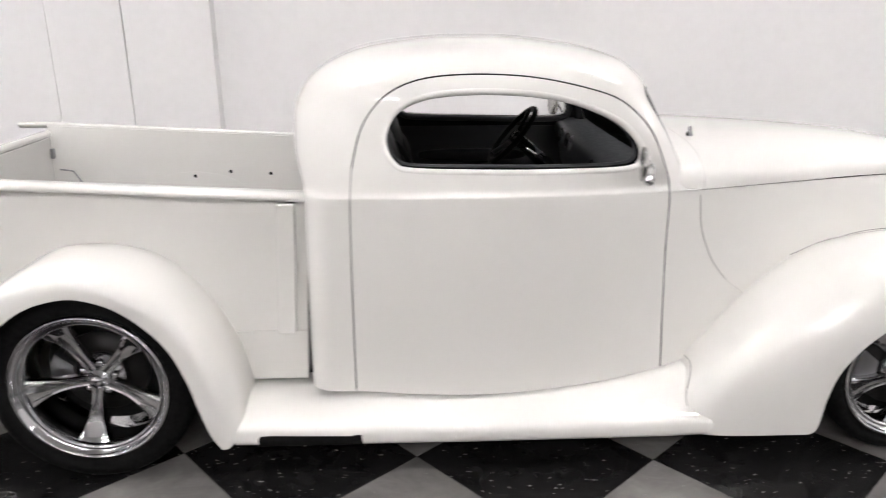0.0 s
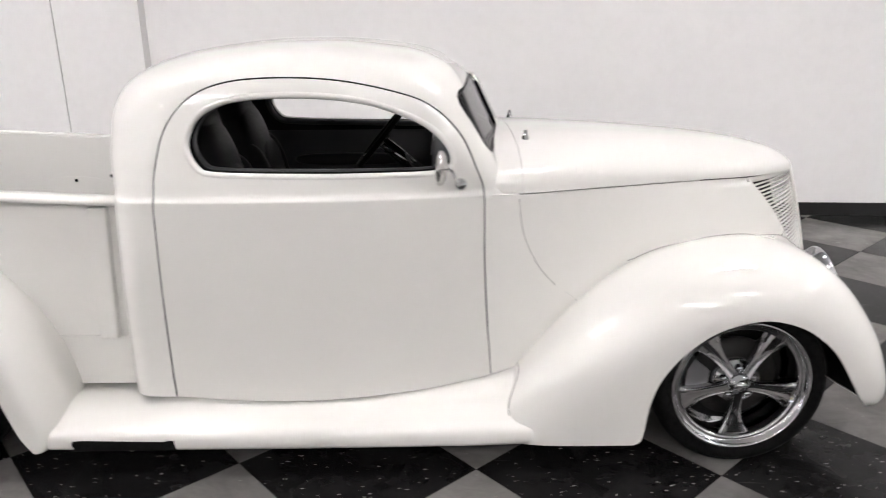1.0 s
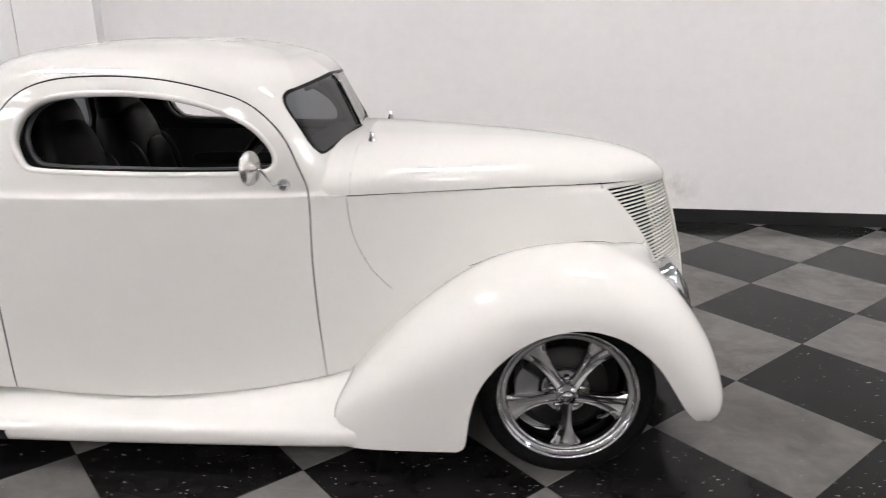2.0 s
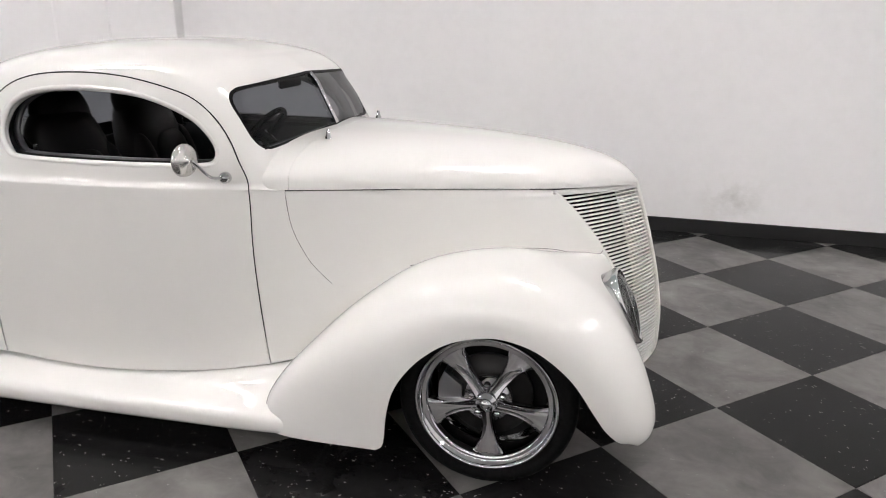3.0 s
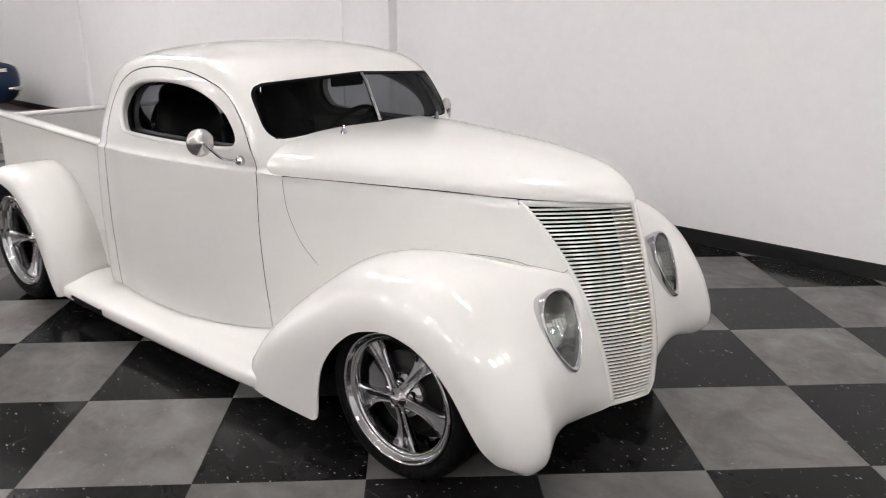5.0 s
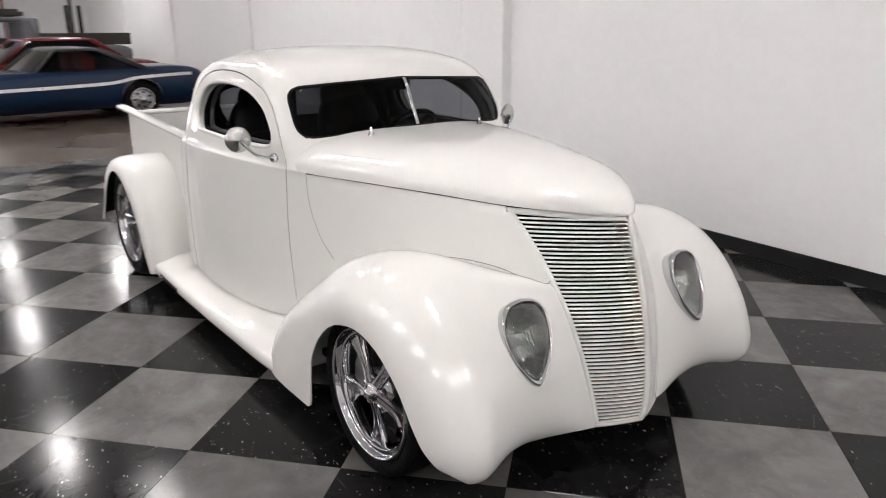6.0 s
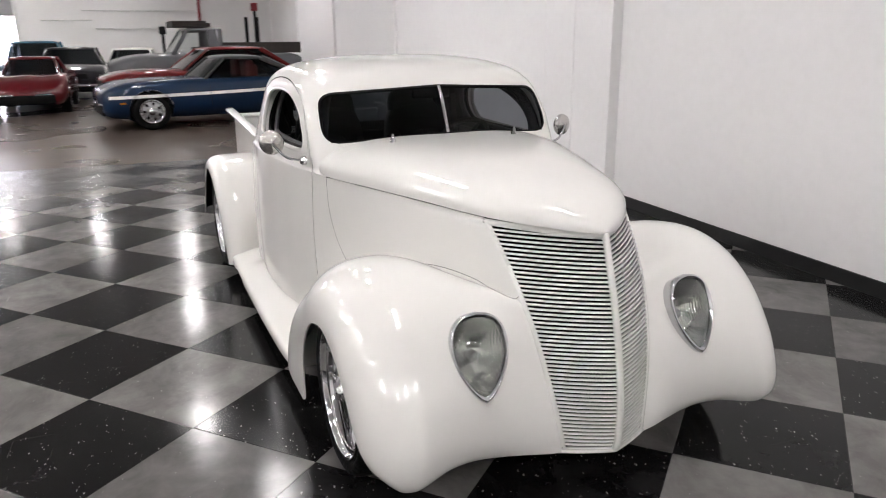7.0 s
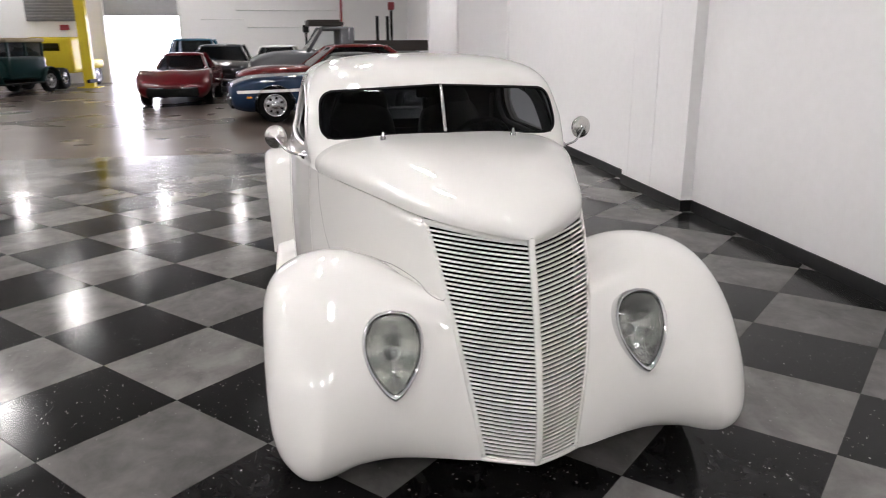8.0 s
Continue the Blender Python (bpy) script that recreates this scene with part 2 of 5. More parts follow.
def curve(xs, ys):
    """Smooth monotone interpolation through points."""
    xs, ys = np.array(xs, float), np.array(ys, float)
    h, d = np.diff(xs), np.diff(ys) / np.diff(xs)
    m = np.zeros(len(xs))
    m[0], m[-1] = d[0], d[-1]
    for i in range(1, len(xs) - 1):
        if d[i - 1] * d[i] > 0:
            w1, w2 = 2 * h[i] + h[i - 1], h[i] + 2 * h[i - 1]
            m[i] = (w1 + w2) / (w1 / d[i - 1] + w2 / d[i])

    def at(x):
        x = min(max(x, xs[0]), xs[-1])
        i = min(int(np.searchsorted(xs, x, "right")) - 1, len(xs) - 2)
        t = (x - xs[i]) / h[i]
        return float((1 + 2 * t) * (1 - t) ** 2 * ys[i] + t * (1 - t) ** 2 * h[i] * m[i] + t * t * (3 - 2 * t) * ys[i + 1] + t * t * (t - 1) * h[i] * m[i + 1])
    return at


def spline(pts, n, closed=False):
    """n points spread along a Catmull-Rom line through pts."""
    pts = [np.array(p, float) for p in pts]
    if closed:
        pts = [pts[-1], *pts, pts[0], pts[1]]
    else:
        pts = [2 * pts[0] - pts[1], *pts, 2 * pts[-1] - pts[-2]]
    fine = []
    for i in range(1, len(pts) - 2):
        a, b, c, d = pts[i - 1:i + 3]
        for t in np.linspace(0, 1, 24, endpoint=False):
            fine.append(0.5 * (2 * b + (c - a) * t + (2 * a - 5 * b + 4 * c - d) * t * t + (3 * b - a - 3 * c + d) * t ** 3))
    fine.append(pts[-2])
    fine = np.array(fine)
    run = np.concatenate([[0], np.cumsum(np.linalg.norm(np.diff(fine, axis=0), axis=1))])
    want = np.linspace(0, run[-1], n + 1 if closed else n)[:n]
    return np.stack([np.interp(want, run, fine[:, k]) for k in range(fine.shape[1])], axis=1)


def rounded(pts, radius, steps=5):
    """A closed outline with its corners rounded. radius: one, or one a corner."""
    out, n = [], len(pts)
    pts = [np.array(p, float) for p in pts]
    for i, p in enumerate(pts):
        r = radius[i] if isinstance(radius, (list, tuple)) else radius
        a, b = pts[i - 1] - p, pts[(i + 1) % n] - p
        a, b = p + a / np.linalg.norm(a) * r, p + b / np.linalg.norm(b) * r
        for t in np.linspace(0, 1, steps):
            out.append((1 - t) ** 2 * a + 2 * t * (1 - t) * p + t * t * b)
    return np.array(out)


def outline_distance(poly):
    """Signed distance to a closed outline, negative inside."""
    a = np.array(poly, float)
    b = np.roll(a, -1, axis=0)

    def at(u, v):
        p = np.array((u, v))
        ab, ap = b - a, p - a
        t = np.clip((ap * ab).sum(1) / np.maximum((ab * ab).sum(1), 1e-12), 0, 1)
        dist = np.sqrt((((a + ab * t[:, None]) - p) ** 2).sum(1).min())
        cross = ((a[:, 1] > v) != (b[:, 1] > v)) & (u < (b[:, 0] - a[:, 0]) * (v - a[:, 1]) / (b[:, 1] - a[:, 1] + 1e-15) + a[:, 0])
        return -dist if cross.sum() % 2 else dist
    return at


def grid(rows, loop=False, cap=False):
    """A bmesh of quads through rows of points. loop: each row closes on itself; cap: the end rows are filled."""
    bm = bmesh.new()
    vs = [[bm.verts.new(p) for p in r] for r in rows]
    n = len(rows[0])
    for r, s in zip(vs, vs[1:]):
        for i in range(n if loop else n - 1):
            j = (i + 1) % n
            bm.faces.new((r[i], r[j], s[j], s[i]))
    if cap:
        bm.faces.new(vs[0][::-1])
        bm.faces.new(vs[-1])
    return bm


def outward(bm, centre):
    """Turns all faces so that on the whole they look away from centre."""
    c = Vector(centre)
    if sum((f.calc_center_median() - c).normalized().dot(f.normal) * f.calc_area() for f in bm.faces if (f.normal_update() or True)) < 0:
        bmesh.ops.reverse_faces(bm, faces=bm.faces)
    return bm


def contour(bm, f):
    """Cuts the faces along f = 0."""
    vals = {v: f(v.co) for v in bm.verts}
    for v, x in vals.items():
        if x == 0:
            vals[v] = 1e-9
    zero = set()
    for e in [e for e in bm.edges if vals[e.verts[0]] * vals[e.verts[1]] < 0]:
        a, b = e.verts
        va, vb = vals[a], vals[b]
        _, nv = bmesh.utils.edge_split(e, a, va / (va - vb))
        vals[nv] = 0.0
        zero.add(nv)
    for face in list(bm.faces):
        vs = [v for v in face.verts if v in zero]
        if len(vs) == 2 and not any(vs[1] in e.verts for e in vs[0].link_edges if e in face.edges):
            bmesh.utils.face_split(face, vs[0], vs[1])
    return bm


def only(bm, keep):
    """A copy of bm with the faces whose middle keep() likes."""
    out = bm.copy()
    bmesh.ops.delete(out, geom=[f for f in out.faces if not keep(f.calc_center_median())], context="FACES")
    return out


def box(bm, size, at, turn=None, bevel=0.0, segments=2):
    """Adds a box, bevelled if wanted."""
    m = Matrix.Translation(at) @ (turn.to_4x4() if turn is not None else Matrix.Identity(4)) @ Matrix.Diagonal((*size, 1))
    made = bmesh.ops.create_cube(bm, size=1.0, matrix=m)
    if bevel:
        edges = list({e for v in made["verts"] for e in v.link_edges})
        bmesh.ops.bevel(bm, geom=edges, offset=bevel, segments=segments, affect="EDGES", profile=0.6)
    return bm


def block(size, at, bevel=0.0, turn=None, segments=2):
    return box(bmesh.new(), size, at, turn, bevel, segments)


def lathe(profile, n=48, m=None):
    """Turns (radius, height) points round z; m: then moves them."""
    rows = []
    for i in range(n):
        a = 2 * math.pi * i / n
        rows.append([Vector((r * math.cos(a), r * math.sin(a), h)) for r, h in profile])
    rows.append(rows[0])
    bm = grid(rows)
    bmesh.ops.remove_doubles(bm, verts=bm.verts, dist=1e-5)
    if m is not None:
        bm.transform(m)
    return bm


def tube(pts, radius, n=10, cap=True, flat=1.0):
    """A round bar along pts; radius: one, or one a point."""
    pts = [Vector(p) for p in pts]
    rows, side = [], None
    for i, p in enumerate(pts):
        d = (pts[min(i + 1, len(pts) - 1)] - pts[max(i - 1, 0)]).normalized()
        side = d.orthogonal().normalized() if side is None else (side - d * side.dot(d)).normalized()
        up = d.cross(side)
        r = radius[i] if isinstance(radius, (list, tuple)) else radius
        rows.append([p + r * (math.cos(a) * side + flat * math.sin(a) * up) for a in [2 * math.pi * k / n for k in range(n)]])
    return grid(rows, loop=True, cap=cap)


def merged(*bms):
    out = bmesh.new()
    for b in bms:
        data = bpy.data.meshes.new("t")
        b.to_mesh(data)
        b.free()
        out.from_mesh(data)
        bpy.data.meshes.remove(data)
    return out


def plate(poly, depth, m):
    """A flat outline (x, y) given depth along z, moved by m."""
    bm = bmesh.new()
    f = bm.faces.new([bm.verts.new((x, y, 0)) for x, y in poly])
    if f.normal.z < 0:
        f.normal_flip()
    ext = bmesh.ops.extrude_face_region(bm, geom=[f])
    bmesh.ops.translate(bm, vec=(0, 0, -depth), verts=[v for v in ext["geom"] if isinstance(v, bmesh.types.BMVert)])
    bmesh.ops.recalc_face_normals(bm, faces=bm.faces)
    bm.transform(m)
    return bm


def cushion(size, at, turn=None, p=3.0, n=22):
    """A soft rounded block: a superellipsoid of the given full size."""
    rows = []

    def soft(v):
        return math.copysign(abs(v) ** (2 / p), v)
    for u in np.linspace(-math.pi / 2, math.pi / 2, n):
        row = []
        for v in np.linspace(0, 2 * math.pi, 2 * n, endpoint=False):
            q = Vector((size[0] / 2 * soft(math.cos(u)) * soft(math.cos(v)), size[1] / 2 * soft(math.cos(u)) * soft(math.sin(v)), size[2] / 2 * soft(math.sin(u))))
            row.append((turn @ q if turn is not None else q) + Vector(at))
        rows.append(row)
    return outward(grid(rows, loop=True), at)


def relaxed(rows, turns=60):
    """Evens out a net of points without shrinking it; its edge stays."""
    p = np.array([[tuple(q) for q in r] for r in rows], float)
    for k in range(turns):
        step = 0.5 if k % 2 == 0 else -0.515
        d = np.zeros_like(p)
        d[1:-1, :] += 0.25 * (p[2:, :] + p[:-2, :] - 2 * p[1:-1, :])
        e = np.zeros_like(p)
        e[:, 1:-1] += 0.25 * (p[:, 2:] + p[:, :-2] - 2 * p[:, 1:-1])
        move = step * (d + e)
        move[0], move[-1], move[:, 0], move[:, -1] = 0, 0, 0, 0
        p += move
    return [[tuple(q) for q in r] for r in p]


# ---- the hall ----
NORTH, WEST, EAST, SOUTH, LINE = 5.68, -27.0, 9.6, -15.0, -6.3


def structure(name, bm, mat, label, smooth=False):
    return tagged(part(name, bm, mat, None, label, smooth), category=name.split("_")[0], kind="structure")


structure("ground", block((EAST - WEST + 60, SOUTH * -2 + 60, 0.3), ((EAST + WEST) / 2, -4.7, -0.162)), CONCRETE, "dark screed bed under the tiles and outside")
structure("floor_concrete", block((LINE - WEST, NORTH - SOUTH, 0.02), ((LINE + WEST) / 2, (NORTH + SOUTH) / 2, -0.011)), CONCRETE, "polished brown concrete floor of the far hall")
# the north wall with its shallow pier
structure("wall_north", block((EAST + 1.85, 0.2, CEILING + 0.2), ((EAST - 1.85) / 2, NORTH + 0.1, CEILING / 2)), WALL, "white painted wall with grey scuffs near the floor")
structure("wall_north_far", block((-3.24 - WEST, 0.2, CEILING + 0.2), ((-3.24 + WEST) / 2, NORTH + 0.1, CEILING / 2)), WALL, "white painted wall running to the far end")
for width, px in ((0.675, -2.168), (0.582, -2.806), (0.138, -3.171)):
    structure("wall_pier", block((width, 0.305, CEILING + 0.2), (px, 5.7245, CEILING / 2), 0.004), WALL, "white board of the boxed-out wall pier")
structure("wall_south", block((EAST - WEST, 0.2, CEILING + 0.2), ((EAST + WEST) / 2, SOUTH - 0.1, CEILING / 2)), WALL, "white painted wall behind the viewer")
structure("wall_east", block((0.2, NORTH - SOUTH, CEILING + 0.2), (EAST + 0.1, (NORTH + SOUTH) / 2, CEILING / 2)), WALL, "white painted end wall")
GATE = (-6.25, -3.45, 2.55)
far = merged(block((0.2, GATE[0] - SOUTH, CEILING + 0.2), (WEST - 0.1, (GATE[0] + SOUTH) / 2, CEILING / 2)),
             block((0.2, NORTH - GATE[1], CEILING + 0.2), (WEST - 0.1, (NORTH + GATE[1]) / 2, CEILING / 2)),
             block((0.2, GATE[1] - GATE[0], CEILING + 0.2 - 3.4), (WEST - 0.1, (GATE[0] + GATE[1]) / 2, (CEILING + 3.6) / 2)))
structure("wall_west", far, WALL, "white far wall with a gateway to the daylight")
structure("ceiling", block((EAST - WEST + 0.4, NORTH - SOUTH + 0.4, 0.2), ((EAST + WEST) / 2, (NORTH + SOUTH) / 2, CEILING + 0.15)), CEIL, "grey steel roof deck")
for bx, width, by in ((EAST / 2 - 0.925, EAST + 1.85, NORTH - 0.006), (-2.535, 1.41, 5.566), ((-3.24 + WEST) / 2, -3.24 - WEST, NORTH - 0.006)):
    structure("baseboard", block((width, 0.012, 0.105), (bx, by, 0.0525), 0.003), BASE, "black vinyl baseboard along the white wall")
structure("baseboard", block((0.012, 0.114, 0.105), (-1.8245, 5.617, 0.0525), 0.003), BASE, "black vinyl baseboard along the white wall")


def ceiling_lamp():
    """A high-bay fitting: a white tray round a long lit diffuser."""
    lamp = empty("ceiling_lamp", Matrix.Identity(4), "long white high-bay light lit under the ceiling", "ceiling lamp", "hall lights")
    part("tray", merged(block((1.30, 0.40, 0.03), (0, 0, 0.05), 0.006), block((0.05, 0.40, 0.07), (0.625, 0, 0.015), 0.006), block((0.05, 0.40, 0.07), (-0.625, 0, 0.015), 0.006)), SHEET, lamp, smooth=False)
    part("diffuser", block((1.18, 0.25, 0.02), (0, 0, 0.02), 0.006), TUBE, lamp, smooth=False)
    for x in (-0.45, 0.45):
        part("hanger", tube([(x, 0, 0.06), (x, 0, 0.3)], 0.006, 6), SHEET, lamp)
    return lamp


lamp = ceiling_lamp()
# (2.6, 2.4) is an unseen lamp, placed only to set the truck's brightness
spots = [(px, 1.65) for px in (-20.3, -14.2, -8.1, -2.0)] + [(-23.35 + 3.05 * k, -4.3) for k in (1, 3, 6, 7, 8, 9, 10)] + [(-8.4, -3.7), (2.6, 2.4)] + [(-20.3 + 6.1 * k, -10.2) for k in range(5)]
# the -7.2 row and (-23.6, -1.3) are added fill for truck side, far wall
spots += [(8.4, 3.6), (8.4, -0.6), (8.4, 1.5), (-5.6, 2.65), (-6.5, -7.2), (-3.5, -7.2), (-0.5, -7.2), (2.5, -7.2), (-17.2, 4.2), (-26.0, -4.6), (-26.0, -10.0), (-23.6, -1.3)]
for k, (px, py) in enumerate(spots):
    m = pose(px, py, CEILING - 0.25)
    if k == 0:
        lamp.matrix_basis = m
    else:
        copy_thing(lamp, m)


# ---- the pickup truck: x forward from the front axle, y to its left, z up ----
truck = empty("pickup_truck", pose(1.6626, 3.0351, 0, 0, 0, 3.7), "white vintage custom pickup truck with chrome wheels", "pickup truck")

# cab: rings (z, back x, front x, half width, back corner radius, front corner radius)
RINGS = np.array([
    (0.12, -2.165, -0.45, 0.712, 0.07, 0.05), (0.30, -2.170, -0.45, 0.733, 0.075, 0.05), (0.60, -2.168, -0.45, 0.738, 0.085, 0.05),
    (0.90, -2.165, -0.45, 0.728, 0.10, 0.05), (0.945, -2.168, -0.45, 0.726, 0.11, 0.05), (0.957, -2.169, -0.81, 0.725, 0.115, 0.06),
    (0.975, -2.172, -0.825, 0.713, 0.13, 0.07), (1.04, -2.190, -0.860, 0.698, 0.17, 0.08), (1.10, -2.202, -0.892, 0.682, 0.20, 0.09),
    (1.20, -2.205, -0.941, 0.656, 0.24, 0.10), (1.30, -2.170, -0.988, 0.632, 0.26, 0.14), (1.345, -2.130, -1.008, 0.611, 0.27, 0.19),
    (1.388, -2.060, -1.042, 0.572, 0.30, 0.26), (1.423, -1.955, -1.130, 0.508, 0.34, 0.34), (1.446, -1.810, -1.270, 0.385, 0.27, 0.26),
    (1.459, -1.665, -1.420, 0.220, 0.10, 0.10), (1.463, -1.560, -1.520, 0.040, 0.016, 0.016)])
RING = [curve(range(len(RINGS)), RINGS[:, k]) for k in range(6)]
SIDE = curve((-2.3, -2.0, -1.8, -1.5, -1.2, -0.9, -0.78, -0.45), (0.985, 0.985, 1.0, 0.99, 0.955, 0.883, 0.836, 0.69))


def cab_ring(q):
    z, xb, xf, w, rb, rf = (r(q) for r in RING)
    half = [(xb, -(w - rb) * t) for t in np.linspace(0, 1, 9)[:-1]]
    half += [(xb + rb - rb * math.cos(a), -(w - rb) - rb * math.sin(a)) for a in np.linspace(0, math.pi / 2, 12)[:-1]]
    half += [(xb + rb + (xf - rf - xb - rb) * t, -w) for t in np.linspace(0, 1, 44)[:-1]]
    half += [(xf - rf + rf * math.sin(a), -(w - rf) - rf * math.cos(a)) for a in np.linspace(0, math.pi / 2, 10)[:-1]]
    half += [(xf, -(w - rf) * (1 - t)) for t in np.linspace(0, 1, 17)]
    out = []
    bow = 0.082 * min(1.0, max(0.0, (1.40 - z) / 0.1)) * min(1.0, max(0.0, (z - 0.96) / 0.03))
    mid = (xb + xf) / 2
    taper = 1.0 - 0.62 * min(1.0, max(0.0, (z - 0.96) / 0.2))
    for x, y in half:
        k = max(0.0, (x - mid) / max(1e-6, xf - mid)) ** 6
        kb = max(0.0, (mid - x) / max(1e-6, mid - xb)) ** 6
        cross = 1 - min(1.0, abs(y) / w) ** 1.08
        out.append((x + bow * k * cross - 0.03 * kb * (1 - (y / w) ** 2), y * (1 - (1 - SIDE(x)) * taper), z))
    return out + [(x, -y, z) for x, y, z in out[-2:0:-1]]


QS = np.concatenate([np.linspace(0, 3, 26)[:-1], np.linspace(3, 6, 16)[:-1], np.linspace(6, 12, 44)[:-1], np.linspace(12, 16, 30)])
cab = grid([cab_ring(q) for q in QS], loop=True)
cab.faces.new(list(cab.verts)[-len(cab_ring(0)):])
outward(cab, (-1.5, 0, 0.8))

DOOR = np.concatenate([np.array([(-2.012, 0.08), (-2.012, 0.4)]), spline([(-2.012, 0.6), (-2.008, 0.97), (-1.992, 1.100), (-1.957, 1.205), (-1.880, 1.292), (-1.765, 1.339), (-1.593, 1.353), (-1.39, 1.343),
                       (-1.202, 1.306), (-1.085, 1.262), (-0.988, 1.170), (-0.934, 1.056), (-0.905, 0.958), (-0.902, 0.73), (-0.890, 0.49)], 90), np.array([(-0.873, 0.27), (-0.868, 0.08)])])
WINDOW = spline([(-1.895, 1.135), (-1.880, 1.200), (-1.835, 1.250), (-1.740, 1.286), (-1.573, 1.298), (-1.386, 1.289), (-1.253, 1.264), (-1.124, 1.214), (-1.050, 1.160),
                 (-1.013, 1.100), (-1.024, 1.052), (-1.09, 1.036), (-1.278, 1.034), (-1.472, 1.036), (-1.79, 1.044), (-1.862, 1.068)], 110, True)
in_door, in_window = outline_distance(DOOR), outline_distance(WINDOW)
seam = curve((0.0, 0.52, 0.60, 0.70, 0.85, 0.955, 1.2), (-0.50, -0.545, -0.635, -0.715, -0.772, -0.782, -0.782))
SCREEN_LINE = rounded([(-0.590, 1.079), (0, 1.107), (0.590, 1.079), (0.576, 1.302), (0, 1.328), (-0.576, 1.302)], [0.085, 0.02, 0.085, 0.075, 0.02, 0.075], 8)
in_screen = outline_distance(SCREEN_LINE)
BACKLIGHT = rounded([(-0.44, 1.03), (0.44, 1.03), (0.42, 1.225), (-0.42, 1.225)], 0.07)
in_back = outline_distance(BACKLIGHT)
GAP = 0.0024


def door_line(p):
    return in_door(p.x, p.z) if abs(p.y) > 0.3 else 1.0


def window_line(p):
    return in_window(p.x, p.z) if abs(p.y) > 0.3 else 1.0


def screen_line(p):
    return in_screen(p.y, p.z) if p.x > -1.2 else 1.0


def back_line(p):
    return in_back(p.y, p.z) if p.x < -1.8 else 1.0


contour(cab, lambda p: p.x - seam(p.z) if p.z < 1.0 else -1.0)
cab = only(cab, lambda p: not (p.z < 0.99 and p.x > seam(p.z)))
FOOT = curve((-2.2, -2.0, -1.55, -1.236, -0.88, -0.75, -0.6), (0.245, 0.240, 0.219, 0.233, 0.274, 0.30, 0.33))
contour(cab, lambda p: p.z - FOOT(p.x))
cab = only(cab, lambda p: p.z > FOOT(p.x))
contour(cab, lambda p: door_line(p) - GAP)
contour(cab, lambda p: door_line(p) + GAP)
contour(cab, window_line)
contour(cab, screen_line)
contour(cab, lambda p: screen_line(p) + 0.009)
contour(cab, back_line)

part("cab_body", only(cab, lambda p: door_line(p) > GAP and screen_line(p) > 0 and back_line(p) > 0), WHITE, truck, "white rounded cab with a chopped roof", thick=0.018, inner=TRIM, rim=True)
for side, word in ((-1, "door"), (1, "door")):
    d = part(word, only(cab, lambda p: p.y * side > 0 and door_line(p) < -GAP and window_line(p) > 0), WHITE, truck, "smooth white door without a handle", thick=0.045, inner=TRIM)
    surf = BVHTree.FromBMesh(cab)
    ring = []
    for x, z in DOOR:
        hit = surf.ray_cast(Vector((x + 0.0005, side * 2.0, z)), Vector((0, -side, 0)))[0]
        if hit is None or abs(hit.y) < 0.3:
            hit = surf.find_nearest(Vector((x, side * 0.66, z)))[0]
        ring.append(hit + Vector((0, -side * 0.013, -0.004 if z > 1.2 else 0)))
    split = next(i for i, p in enumerate(ring) if p.z > 1.05)
    part("door_seal", tube([p for p in ring[split:] if p.z > 1.0], 0.0085, 6), SEAL, d)
    low = [p for p in ring if p.x > -1.0 and p.z < 1.12]
    part("door_gasket", tube([p + Vector((-0.0026, side * 0.0100, 0)) for p in low], 0.0022, 6), SEAL, d, "black rubber on the door's leading edge")
    for run in (ring[:split + 1], [p + Vector((0.0030, side * 0.001, 0)) for p in low]):
        part("jamb_lip", tube([p + Vector((0, -side * 0.004, 0)) for p in run], 0.0075, 6), JAMB, d, "pale lip in the door joint")
    sill = [surf.ray_cast(Vector((x, side * 2.0, 1.030)), Vector((0, -side, 0)))[0] + Vector((0, -side * 0.024, 0.008)) for x in np.linspace(-1.84, -1.06, 14)]
    part("window_wiper", tube(sill, 0.006, 6), SEAL, d)
    lip, seal = [], []
    for x, z in np.concatenate([WINDOW, WINDOW[:2]]):
        mid = np.array((-1.47, 1.165)) - np.array((x, z))
        mid = mid / np.linalg.norm(mid)
        hit = surf.ray_cast(Vector((x - 0.004 * mid[0], side * 2.0, z - 0.004 * mid[1])), Vector((0, -side, 0)))[0]
        if hit is None or abs(hit.y) < 0.3:
            hit = surf.find_nearest(Vector((x, side * 0.64, z)))[0]
        lip.append(hit + Vector((0.002 * mid[0], -side * 0.011, 0.002 * mid[1])))
        seal.append(hit + Vector((0.004 * mid[0], -side * 0.050, 0.004 * mid[1])))
    part("window_roll", tube(lip, 0.013, 10, cap=False), WHITE, d)
    part("window_seal", tube(seal, 0.011, 8, cap=False), SEAL, d)
    inner = [p + Vector((0, -side * 0.034, 0)) for p in seal]
    part("window_frame", tube(inner, 0.013, 8, cap=False), FRAME, d, "dark grey frame inside the window")
    card = [[(x, side * (0.600 - 0.02 * (1 - t) - 0.01 * math.sin(t * 9) * (t < 0.5)), 0.50 + 0.50 * t) for t in np.linspace(0, 1, 14)] for x in np.linspace(-1.97, -1.02, 12)]
    part("door_card", outward(grid(card), (-1.5, side * 2, 0.7)), PANEL, d, "dark grey inner door panel", thick=0.008)
    part("arm_rest", cushion((0.55, 0.07, 0.06), (-1.50, side * 0.565, 0.86)), TRIM, d)
